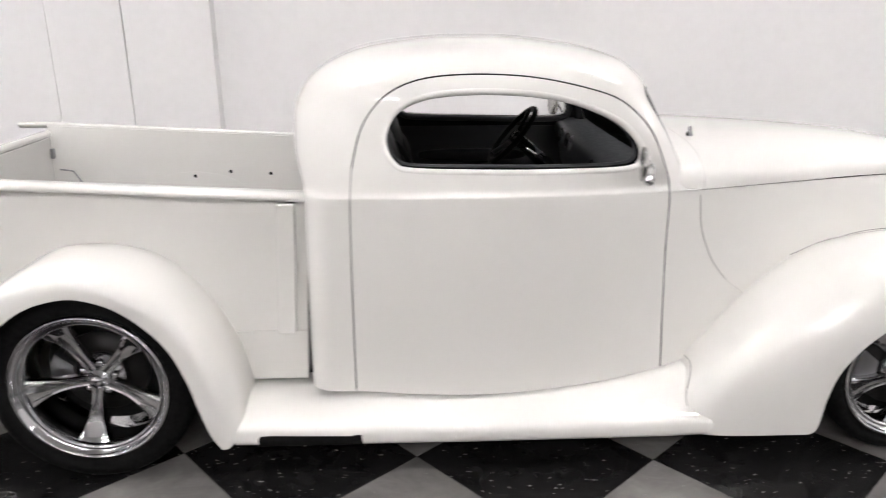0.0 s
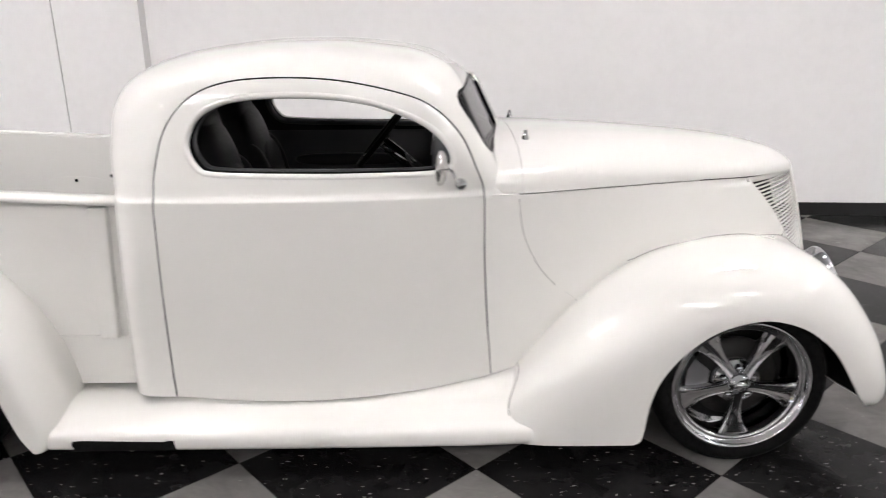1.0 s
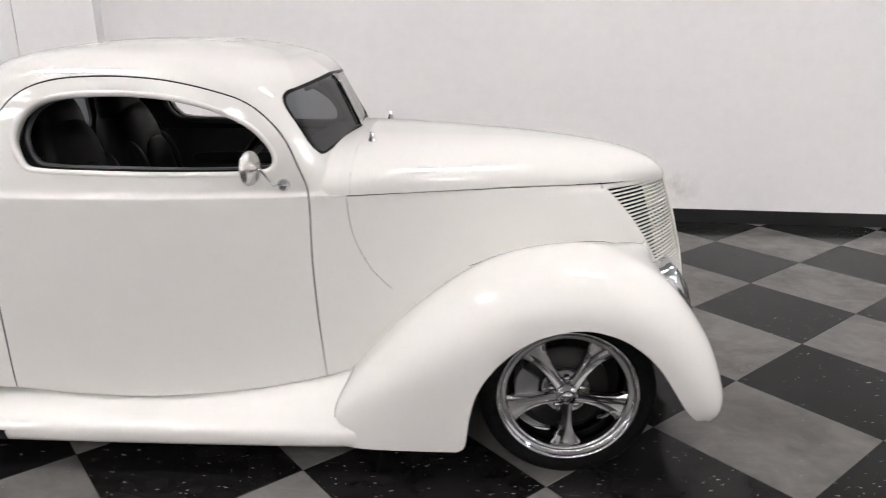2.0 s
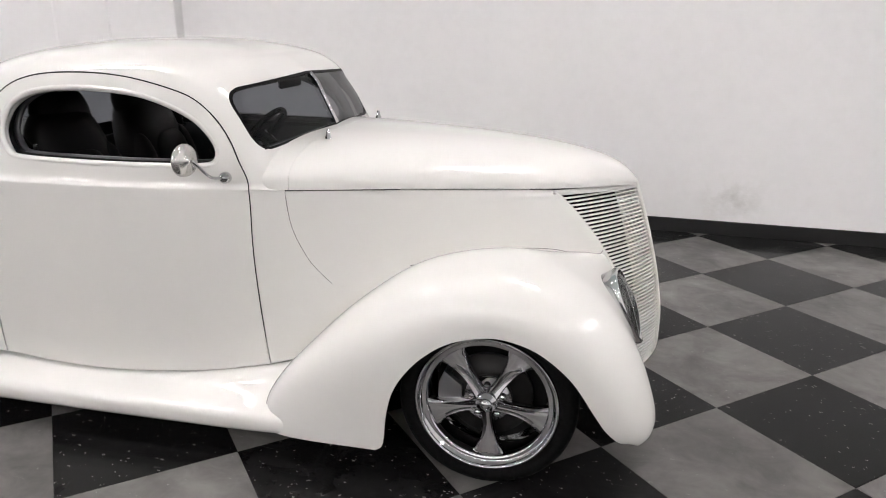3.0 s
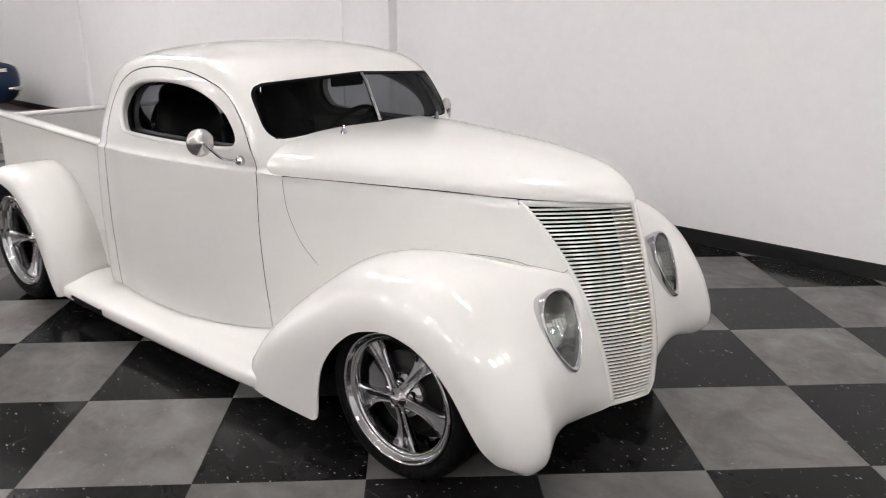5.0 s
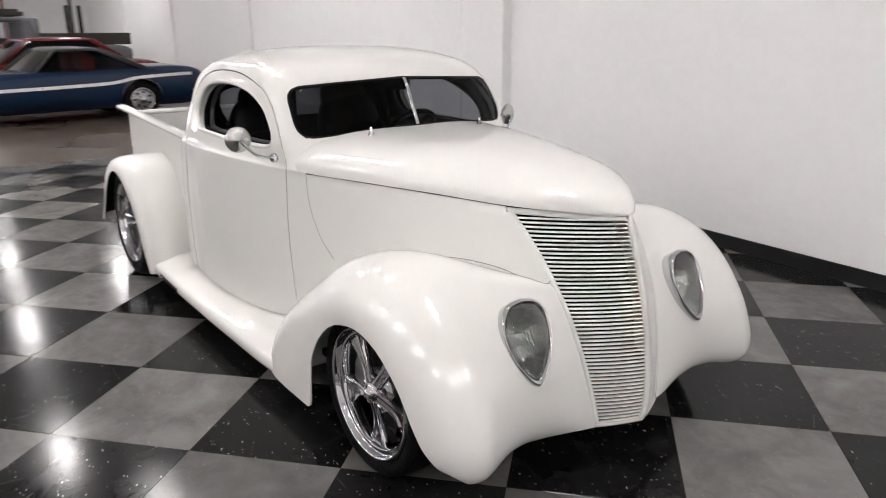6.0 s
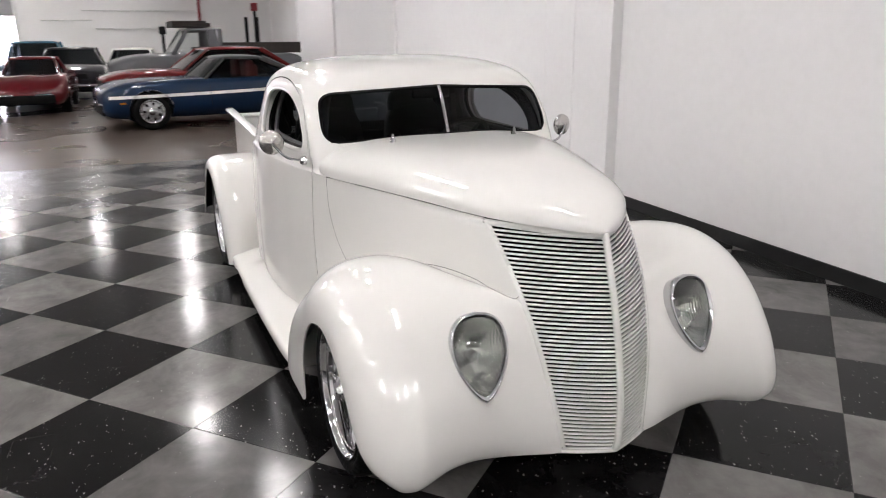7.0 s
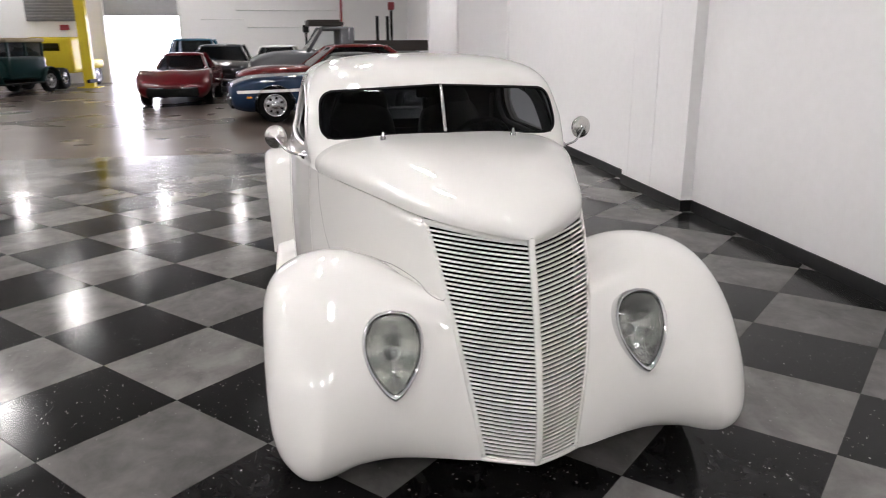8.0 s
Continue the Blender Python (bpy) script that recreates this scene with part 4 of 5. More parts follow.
# wheels
def wheel(x, side, rim_r, tyre_r, width, face_y, turn, dish=0.0):
    """A five-spoke chrome wheel, its middle sunk by dish. Its own axis is z, outwards; then it is laid on its side."""
    hub_z = tyre_r - 0.006
    m = Matrix.Translation((x, side * face_y, hub_z)) @ Euler((radians(90 if side < 0 else -90), 0, 0)).to_matrix().to_4x4()
    deep = m @ Matrix.Translation((0, 0, -dish))
    prof = [(rim_r, -0.004), (rim_r - 0.003, 0.006), (rim_r - 0.010, 0.008), (rim_r - 0.015, 0.002), (rim_r - 0.019, -0.012), (rim_r - 0.027, -0.016), (rim_r - 0.036, -0.014), (rim_r - 0.040, -0.020), (rim_r - 0.042, -0.060), (rim_r - 0.044, -width + 0.03), (rim_r - 0.01, -width + 0.01), (rim_r, -width + 0.004)]
    rim = part("wheel", lathe(prof, 72, m), CHROME, truck, "polished five-spoke chrome wheel with a low black tyre")
    h = tyre_r - rim_r
    tp = [(rim_r - 0.004, -0.012), (rim_r + 0.15 * h, 0.004), (rim_r + 0.45 * h, 0.012), (rim_r + 0.75 * h, 0.004), (rim_r + 0.93 * h, -0.014), (tyre_r, -0.034)]
    tp += [(tyre_r, -width * 0.36), (tyre_r - 0.006, -width * 0.37), (tyre_r - 0.006, -width * 0.40), (tyre_r, -width * 0.41), (tyre_r, -width * 0.59), (tyre_r - 0.006, -width * 0.60), (tyre_r - 0.006, -width * 0.63), (tyre_r, -width * 0.64)]
    tp += [(tyre_r, -width + 0.03), (rim_r + 0.9 * h, -width + 0.01), (rim_r + 0.4 * h, -width - 0.006), (rim_r - 0.004, -width + 0.01)]
    part("tyre", lathe(tp, 72, m), RUBBER, rim, "black low-profile tyre")
    for k in range(5):
        a = radians(270 + 72 * k + turn)
        rows = []
        for t in np.linspace(0, 1, 12):
            r = 0.022 + (rim_r - 0.034 - 0.022) * t
            wd = 0.0165 + 0.006 * t + 0.040 * t ** 3.4 + 0.006 * (1 - t) ** 4
            top = -0.012 - 0.012 * math.sin(t * math.pi) - 0.014 * t - dish * (1 - t) ** 0.8
            sec = [(-wd, top - 0.030), (-wd, top - 0.006), (-wd * 0.8, top), (-wd * 0.4, top - 0.003), (wd * 0.4, top - 0.003), (wd * 0.8, top), (wd, top - 0.006), (wd, top - 0.030)]
            rows.append([(r * math.cos(a) - u * math.sin(a), r * math.sin(a) + u * math.cos(a), v) for u, v in sec])
        bm = grid(rows, loop=True, cap=True)
        bmesh.ops.recalc_face_normals(bm, faces=bm.faces)
        bm.transform(m)
        smooth_angle(part("spoke", bm, CHROME, rim), 50)
        b = a + radians(36)
        nut = lathe([(0.0, -0.02), (0.009, -0.021), (0.011, -0.025), (0.012, -0.045)], 10, deep @ Matrix.Translation((0.056 * math.cos(b), 0.056 * math.sin(b), 0)))
        part("lug_nut", nut, CHROME, rim)
    part("hub", lathe([(0.0, 0.010), (0.014, 0.009), (0.021, 0.002), (0.023, -0.006), (0.034, -0.010), (0.040, -0.020), (0.042, -0.04), (0.082, -0.042), (0.084, -0.07)], 36, deep), CHROME, rim)
    part("brake_disc", lathe([(0.06, -0.075), (0.150, -0.075), (0.150, -0.098), (0.06, -0.098)], 48, deep), DISC, rim, "iron brake disc darkened for the shade inside the wheel")
    cal = [(r * math.cos(a), r * math.sin(a)) for r, a in [(0.10, 0.9), (0.172, 0.75), (0.178, 1.0), (0.178, 1.3), (0.172, 1.6), (0.10, 1.45)]]
    part("caliper", plate([(x_, y_) for x_, y_ in cal], 0.08, deep @ Matrix.Translation((0, 0, -0.055)) @ Matrix.Rotation(radians(110), 4, "Z")), DULL_METAL, rim, "bare metal brake caliper", smooth=False)
    # black sheet added to stand for the dark depth behind the spokes
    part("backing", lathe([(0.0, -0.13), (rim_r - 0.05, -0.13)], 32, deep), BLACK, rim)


for side in (-1, 1):
    wheel(-0.008, side, 0.248, 0.308, 0.215, 0.802, 2)
    wheel(-2.895, side, 0.268, 0.350, 0.27, 0.855, -9, 0.06)

# headlamps
for side in (-1, 1):
    m = lamp_frame(side)
    rows = [[m @ Vector((x * k, y * k, h)) for x, y in tear] for k, h in ((0.97, -0.05), (1.02, -0.016), (1.045, -0.004), (1.05, 0.004), (1.035, 0.013), (1.005, 0.019), (0.965, 0.019), (0.930, 0.013), (0.912, 0.012), (0.895, 0.006), (0.885, -0.004))]
    lampo = part("headlight", grid(rows, loop=True), CHROME, truck, "teardrop headlight with a chrome rim")
    rows = [[m @ Vector((x * k, y * k, 0.006 + 0.036 * (1 - k * k))) for x, y in tear] for k in np.linspace(0.90, 0.02, 16)]
    part("lens", outward(grid(rows, loop=True), m @ Vector((0, 0, -0.3))), LENS, lampo, "fluted clear lens").visible_shadow = False
    rows = [[m @ Vector((x * k, (y + 0.012) * k - 0.012, 0.002 - 0.085 * (1 - (k / 0.9) ** 2))) for x, y in tear] for k in np.linspace(0.90, 0.02, 22)]
    part("reflector", grid(rows, loop=True), LAMP_BOWL, lampo, "bright bowl behind the lens")
    part("bulb", lathe([(0, 0.020), (0.009, 0.018), (0.014, 0.008), (0.015, -0.006), (0.011, -0.03), (0.011, -0.06)], 20, m @ Matrix.Translation((0, -0.012, -0.034))), SIDE_GLASS, lampo, "clear glass bulb").visible_shadow = False
    part("bulb_socket", lathe([(0, 0.006), (0.018, 0.004), (0.022, -0.006), (0.022, -0.02)], 20, m @ Matrix.Translation((0, -0.012, -0.074))), DULL_METAL, lampo)

# door mirrors, wiper posts
for side in (-1, 1):
    foot = Vector((-0.985, side * 0.660, 1.000))
    head = Vector((-1.050, side * 0.787, 1.083))
    arm = tube(spline([foot, foot + Vector((-0.005, side * 0.025, 0.004)), foot + Vector((-0.012, side * 0.075, 0.020)), foot + Vector((-0.03, side * 0.115, 0.065)), head + Vector((0.025, 0, 0.0))], 22), 0.0055, 8)
    mir = part("door_mirror", arm, CHROME, truck, "round chrome door mirror on a curved arm")
    base = lathe([(0, 0.016), (0.012, 0.014), (0.019, 0.007), (0.021, 0.0), (0.021, -0.02)], 20, Matrix.Translation(foot) @ Euler((radians(90 if side < 0 else -90), 0, 0)).to_matrix().to_4x4())
    part("mirror_foot", base, CHROME, mir)
    turn = Vector((0.96, side * 0.22, 0.0)).to_track_quat("Z", "Y").to_matrix().to_4x4()
    part("mirror_head", lathe([(0, 0.022), (0.012, 0.020), (0.016, 0.014), (0.040, 0.010), (0.053, 0.004), (0.057, -0.006), (0.055, -0.010), (0.0, -0.008)], 40, Matrix.Translation(head) @ turn), SPUN, mir, "spun chrome mirror back")
    post = Vector((-0.728, side * 0.308, HOOD_TOP(-0.728) - 0.026))
    wip = part("wiper_post", lathe([(0, 0.046), (0.007, 0.045), (0.009, 0.030), (0.013, 0.026), (0.013, 0.016), (0.018, 0.010), (0.020, -0.03)], 16, Matrix.Translation(post)), CHROME, truck, "bare chrome wiper post")
    part("wiper_stub", tube([post + Vector((0, 0, 0.034)), post + Vector((0, 0, 0.052))], 0.0060, 8), CHROME, wip)


# interior
def seat(y):
    s = part("seat", cushion((0.54, 0.48, 0.20), (-1.62, y, 0.66)), CLOTH, truck, "black leather high-backed bucket seat")
    tilt = Euler((0, radians(-12), 0)).to_matrix()
    part("seat_back", cushion((0.20, 0.42, 0.61), (-1.925, y * 0.90, 0.90), tilt, 2.6), CLOTH, s)
    part("headrest", cushion((0.13, 0.30, 0.26), (-1.970, y * 0.84, 1.135), tilt, 2.7), CLOTH, s)
    for dy in (-0.165, 0.165):
        part("side_bolster", cushion((0.19, 0.09, 0.40), (-1.880, y * 0.92 + dy, 0.82), tilt, 2.6), CLOTH, s)
    part("lumbar_pad", cushion((0.08, 0.26, 0.30), (-1.835, y, 0.86), tilt), CLOTH, s)


seat(-0.31)
seat(0.31)
wheel_m = Matrix.Translation((-1.330, 0.31, 1.000)) @ Euler((0, radians(-50), 0)).to_matrix().to_4x4()
ring = [wheel_m @ Vector((0.155 * math.cos(a), 0.155 * math.sin(a), 0)) for a in np.linspace(0, 2 * math.pi, 41)]
sw = part("steering_wheel", tube(ring, 0.014, 8, cap=False), SEAL, truck, "black steering wheel on a bright column")
for a in (0.5, 2.6, 4.7):
    part("wheel_spoke", tube([wheel_m @ Vector((0, 0, -0.02)), wheel_m @ Vector((0.16 * math.cos(a), 0.16 * math.sin(a), 0))], 0.011, 6), DULL_METAL if a == 2.6 else SEAL, sw)
part("column", tube([wheel_m @ Vector((0, 0, 0.0)), wheel_m @ Vector((0.0, 0, -0.16)), wheel_m @ Vector((0.0, 0, -0.42))], [0.03, 0.034, 0.04], 12), CHROME, sw)
dash = [(-0.93, 1.035), (-1.02, 1.040), (-1.075, 1.022), (-1.085, 0.985), (-1.06, 0.90), (-1.03, 0.80), (-0.90, 0.78)]
db = part("dashboard", grid([[(x + 0.03 * abs(y) ** 2, y, z) for x, z in spline(dash, 24)] for y in np.linspace(-0.60, 0.60, 24)]), PANEL, truck, "dark grey curved dashboard with round dials")
for k in range(4):
    part("dial", lathe([(0.0, 0.002), (0.028, 0.002), (0.034, 0.006), (0.036, 0.0)], 20, Matrix.Translation((-1.082, 0.16 + 0.085 * k, 0.985)) @ Euler((0, radians(-80), 0)).to_matrix().to_4x4()), CHROME if k % 2 else DULL_METAL, db)
for y in (-0.24, -0.36, -0.48):
    part("air_vent", lathe([(0.0, 0.004), (0.026, 0.004), (0.032, 0.010), (0.038, 0.008), (0.040, 0.0)], 20, Matrix.Translation((-1.080 + 0.03 * y * y, y, 0.955)) @ Euler((0, radians(-84), 0)).to_matrix().to_4x4()), SEAL, db, "round black air vent")
for side in (-1, 1):
    part("pillar_trim", tube(spline([(-0.955, side * 0.575, 1.03), (-0.995, side * 0.555, 1.14), (-1.065, side * 0.520, 1.26), (-1.15, side * 0.47, 1.31)], 14), 0.024, 10), TRIM, truck, "dark trim inside the windscreen pillar")
part("cab_floor", block((1.2, 1.1, 0.03), (-1.50, 0, 0.42)), BLACK, truck, smooth=False)
part("rear_trim", block((0.03, 1.10, 0.54), (-2.10, 0, 0.72), 0.01), TRIM, truck, smooth=False)
part("rear_mirror", block((0.02, 0.20, 0.055), (-1.02, 0.0, 1.285), 0.012), SEAL, truck)
for y, z in ((0.545, 1.011), (-0.50, 1.040)):
    strap = part("seat_belt", tube([(-2.03, y * 1.06, 1.20), (-1.985, y * 1.03, 1.10), (-1.925, y, z), (-1.915, y, 0.70)], 0.018, 6, flat=0.15), BLACK, truck)
    part("belt_tongue", merged(block((0.006, 0.022, 0.034), (-1.908, y, z + 0.004), 0.003), block((0.008, 0.030, 0.014), (-1.908, y, z - 0.016), 0.003)), CHROME, strap)



# ---- the far hall: parked cars, lift post, fittings ----
RED = car_paint("red_car_paint", (0.085, 0.0025, 0.006), 0.4, 0.9)
DEEP_RED = car_paint("dark_red_car_paint", (0.11, 0.007, 0.007), 0.4, 0.7)
BLUE = car_paint("deep_blue_car_paint", (0.005, 0.018, 0.047), 0.4, 0.7)
NIGHT = car_paint("black_car_paint", (0.010, 0.010, 0.013), 0.4, 0.7)
TEAL = car_paint("blue_green_car_paint", (0.02, 0.09, 0.14), 0.4, 0.7)
GREY = car_paint("grey_primer_paint", (0.10, 0.103, 0.11), 0.5, 0.5)
GREEN = car_paint("dark_green_car_paint", (0.003, 0.017, 0.016), 0.4, 0.7)
YELLOW = car_paint("yellow_paint", (0.60, 0.47, 0.03), 0.5, 0.25)
CREAM = simple("tan_canvas_roof", (0.30, 0.24, 0.16), 0.8)
VINYL = simple("black_vinyl_roof", (0.012, 0.012, 0.013), 0.5)
DARK_GLASS = glass("dark_car_glass", (0.14, 0.15, 0.16))
STEEL = simple("grey_rim_steel", (0.35, 0.35, 0.36), 0.28, 0.9)
STRIPE = simple("white_stripe_vinyl", (0.75, 0.75, 0.72), 0.4)
RED_SEAT = simple("red_seat_vinyl", (0.28, 0.03, 0.02), 0.5)
RUST = simple("brown_timber", (0.022, 0.017, 0.014), 0.8)
PIPE_RED = simple("red_pipe_paint", (0.25, 0.02, 0.03), 0.5)
PLASTER = simple("grey_louvre_paint", (0.25, 0.25, 0.26), 0.6)
DAYLIGHT = glow("white_daylight", (0.90, 0.86, 1.0), 12.0)
TAIL = simple("red_lamp_plastic", (0.4, 0.02, 0.01), 0.2)
AMBER = simple("amber_lamp_plastic", (0.5, 0.16, 0.01), 0.2)


def road_wheel(car, x, y, r, width, rim_mat):
    """Tyre, steel rim and cap of a parked car; y to its left."""
    s = 1 if y > 0 else -1
    m = Matrix.Translation((x, y, r)) @ Euler((radians(-90 * s), 0, 0)).to_matrix().to_4x4()
    w = part("wheel", lathe([(r * 0.62, 0.0), (r * 0.72, 0.012), (r * 0.9, 0.010), (r * 0.97, -0.012), (r, -0.04), (r, -width), (r * 0.6, -width)], 32, m), RUBBER, car)
    part("trim_ring", lathe([(r * 0.66, 0.004), (r * 0.63, 0.014), (r * 0.58, 0.006), (r * 0.54, -0.02)], 32, m), rim_mat, w)
    face = part("rim", lathe([(r * 0.55, -0.03), (r * 0.48, -0.022), (r * 0.34, -0.012), (r * 0.26, -0.004), (r * 0.2, 0.004)], 32, m), STEEL, w)
    part("cap", lathe([(r * 0.21, 0.0), (r * 0.19, 0.018), (r * 0.1, 0.026), (0, 0.028)], 24, m), rim_mat, w)
    for k in range(7):
        part("slot", block((r * 0.15, r * 0.13, 0.012), (0, 0, 0), 0.004), BLACK, face, smooth=False).matrix_basis = m @ Matrix.Rotation(k * 2 * math.pi / 7, 4, "Z") @ Matrix.Translation((r * 0.42, 0, -0.014))


def parked_car(name, label, category, m, paint, length, width, top, glasshouse, axles, r=0.33, front=0.9, roof=None, stripe=None, seats=None, bottom=0.20, group="parked cars", rim=None, panes=None, open_mouth=False, house=(0.93, 0.70), ridge=0.0):
    """A parked car; x forward from its front axle. top: its bonnet, belt and boot line (x, z); glasshouse: screen foot, roof front, roof back, rear screen foot, roof z."""
    car = empty(name, m, label, category, group)
    top_z = curve([p[0] for p in top], [p[1] for p in top])
    x1, x0 = front, front - length
    rim = rim or CHROME

    def section(x):
        e = min(1.0, (x1 - x) / 0.5 + 0.02, (x - x0) / 0.4 + 0.02)
        e = math.sqrt(max(0.0, 1 - (1 - max(0.0, min(1.0, e))) ** 2))
        w, z = width / 2 * (0.80 + 0.20 * e), top_z(x)
        b = bottom + (1 - e) * 0.14
        z = z - (1 - e) * 0.10
        half = [(w * 0.74, b), (w * 0.87, b + 0.06), (w * 0.955, b + 0.30 * (z - b)), (w, b + 0.62 * (z - b)), (w * 0.985, z - 0.10 + ridge * 0.6), (w * 0.94, z - 0.03 + ridge), (w * 0.80, z + ridge * 0.5), (w * 0.4, z + 0.022 - ridge * 0.4), (0, z + 0.028)]
        return [(x, y, q) for y, q in half] + [(x, -y, q) for y, q in half[-2::-1]]

    def half_wide(x):
        return section(x)[3][1]

    bm = outward(grid([section(x) for x in np.linspace(x0, x1, 70)], cap=True), (x0 + length / 2, 0, 0.6))
    arches = [outline_distance([(ax + (r + 0.055) * math.cos(a), r + (r + 0.05) * math.sin(a)) for a in np.linspace(0, 2 * math.pi, 28, endpoint=False)]) for ax in axles]

    def arch(p):
        return min(a(p.x, p.z) for a in arches) if abs(p.y) > width * 0.3 else 1.0
    contour(bm, arch)
    bm = only(bm, lambda p: arch(p) > 0)
    part("body", bm, paint, car, thick=0.03, inner=BLACK)
    part("underbody", block((length * 0.9, width * 0.72, 0.2), (x0 + length / 2, 0, bottom + 0.14)), BLACK, car, smooth=False)
    f0, f1, b1, b0, rz = glasshouse
    wb, wr = width / 2 * house[0], width / 2 * house[1]
    zb = top_z((f0 + b0) / 2)
    feet = rounded([(f0, -wb), (b0, -wb), (b0, wb), (f0, wb)], [0.25, 0.12, 0.12, 0.25], 5)
    eaves = rounded([(f1, -wr), (b1, -wr), (b1, wr), (f1, wr)], [0.2, 0.12, 0.12, 0.2], 5)
    rows = [[(*(a + (b - a) * t), max(top_z(a[0]) - 0.03, zb - 0.05) * (1 - t) + (rz - 0.06) * t) for a, b in zip(feet, eaves)] for t in np.linspace(0, 1, 6)]
    part("glasshouse", outward(grid(rows, loop=True), ((f0 + b0) / 2, 0, zb)), panes or DARK_GLASS, car, "car windows").visible_shadow = False
    cap_rows = [[(*(np.array(((f1 + b1) / 2, 0)) + (p - np.array(((f1 + b1) / 2, 0))) * k), rz - d) for p in eaves] for k, d in ((1.02, 0.07), (1.02, 0.045), (0.95, 0.018), (0.7, 0.0), (0.3, -0.01), (0.02, -0.012))]
    part("roof", outward(grid(cap_rows, loop=True), (f1 / 2 + b1 / 2, 0, rz - 0.5)), roof or paint, car)
    for s in (-1, 1):
        for a, b, t in (((f0 - 0.05, s * wb * 0.97), (f1 - 0.02, s * wr), 0.025), ((b0 + 0.03, s * wb * 0.97), (b1 + 0.02, s * wr), 0.06)):
            part("pillar", tube([(*a, max(top_z(a[0]) - 0.02, zb - 0.04)), (*b, rz - 0.05)], t, 6), roof or paint, car)
        for ax in axles:
            road_wheel(car, ax, s * (width / 2 - 0.03), r, 0.2, rim)
            part("arch_lip", tube([(ax + (r + 0.057) * math.cos(a), s * (width / 2 + 0.002), r + (r + 0.052) * math.sin(a)) for a in np.linspace(0.15, math.pi - 0.15, 16)], 0.006, 5), CHROME, car)
        part("headlight", lathe([(0, 0.03), (0.05, 0.024), (0.078, 0.008), (0.085, -0.03)], 18, Matrix.Translation((x1 - 0.05, s * width * 0.36, top_z(x1 - 0.1) - 0.17)) @ Euler((0, radians(90), 0)).to_matrix().to_4x4()), CHROME, car)
        part("tail_light", block((0.05, 0.30, 0.08), (x0 + 0.06, s * width * 0.3, top_z(x0 + 0.1) - 0.16), 0.015), TAIL, car)
        part("side_marker", block((0.10, 0.02, 0.035), (x1 - 0.32, s * (width / 2 - 0.03), 0.50), 0.006), AMBER, car)
        if stripe:
            zs = curve([p[0] for p in stripe], [p[1] for p in stripe])
            part("side_stripe", grid([[(x, s * (half_wide(x) + 0.003), zs(x) + dz) for dz in (-0.028, 0.028)] for x in np.linspace(x0 + 0.3, x1 - 0.10, 40)]), STRIPE, car, thick=0.004)
        part("door_line", tube([(f0 - 0.12, s * (width / 2 + 0.001), top_z(f0) - 0.1), (f0 - 0.14, s * (width / 2 + 0.001), bottom + 0.2)], 0.005, 4), BLACK, car)
    if not open_mouth:
        part("front_bumper", tube(spline([(x1 - 0.30, -width * 0.49, 0.43), (x1 - 0.06, -width * 0.42, 0.43), (x1 + 0.02, 0, 0.43), (x1 - 0.06, width * 0.42, 0.43), (x1 - 0.30, width * 0.49, 0.43)], 20), 0.045, 8), CHROME, car)
    part("rear_bumper", tube(spline([(x0 + 0.30, -width * 0.49, 0.45), (x0 + 0.04, -width * 0.42, 0.45), (x0 - 0.02, 0, 0.45), (x0 + 0.04, width * 0.42, 0.45), (x0 + 0.30, width * 0.49, 0.45)], 20), 0.045, 8), CHROME, car)
    if open_mouth:
        part("front_grille", block((0.08, width * 0.70, 0.20), (x1 - 0.02, 0, 0.37), 0.055, segments=3), BLACK, car)
        for s in (-1, 1):
            part("bumperette", tube(spline([(x1 + 0.02, s * width * 0.12, 0.46), (x1 - 0.01, s * width * 0.30, 0.47), (x1 - 0.14, s * width * 0.44, 0.48)], 10), 0.022, 8), CHROME, car)
    else:
        part("front_grille", block((0.03, width * 0.5, 0.14), (x1 - 0.012, 0, top_z(x1 - 0.1) - 0.19), 0.01), BLACK, car)
    if seats:
        for y in (-0.36, 0.36):
            part("seat", block((0.16, 0.5, 0.6), (f1 - 0.55, y, zb + 0.02), 0.06), seats, car)
        part("rear_seat", block((0.16, 1.2, 0.5), (b1 + 0.15, 0, zb - 0.02), 0.06), seats, car)
    return car


parked_car("muscle_car", "deep blue muscle car with a white side stripe and black roof", "car", pose(-11.26, 1.17, 0, 0, 0, -79), BLUE, 4.88, 1.93,
           [(-4.2, 0.86), (-3.4, 0.93), (-2.6, 0.90), (-1.2, 0.89), (0.0, 0.87), (0.5, 0.82), (0.9, 0.73)], (-0.95, -1.42, -2.20, -2.95, 1.30), (0.0, -2.79), 0.335, 0.80, VINYL,
           [(-3.6, 0.78), (-2.7, 0.74), (-2.3, 0.67), (-1.9, 0.65), (0.8, 0.60)], RED_SEAT, open_mouth=True, ridge=0.02)
parked_car("hardtop_car", "dark red hardtop coupe parked beside the blue car", "car", pose(-14.2, 1.15, 0, 0, 0, -80), DEEP_RED, 5.0, 1.95,
           [(-4.2, 0.90), (-3.4, 0.96), (-1.2, 0.95), (0.0, 0.97), (0.9, 0.88)], (-0.65, -1.3, -2.55, -3.25, 1.46), (0.0, -2.85), 0.34, 0.95, None, None, RED_SEAT)
parked_car("sports_car", "red sports coupe with a long low bonnet", "car", pose(-15.1, -1.40, 0, 0, 0, 3), RED, 4.45, 1.76,
           [(-3.5, 0.80), (-2.6, 0.86), (-1.3, 0.84), (0.0, 0.86), (0.5, 0.78), (0.85, 0.64)], (-0.95, -1.45, -2.2, -3.0, 1.26), (0.0, -2.49), 0.33, 0.85, open_mouth=True, house=(0.76, 0.56), ridge=0.06)
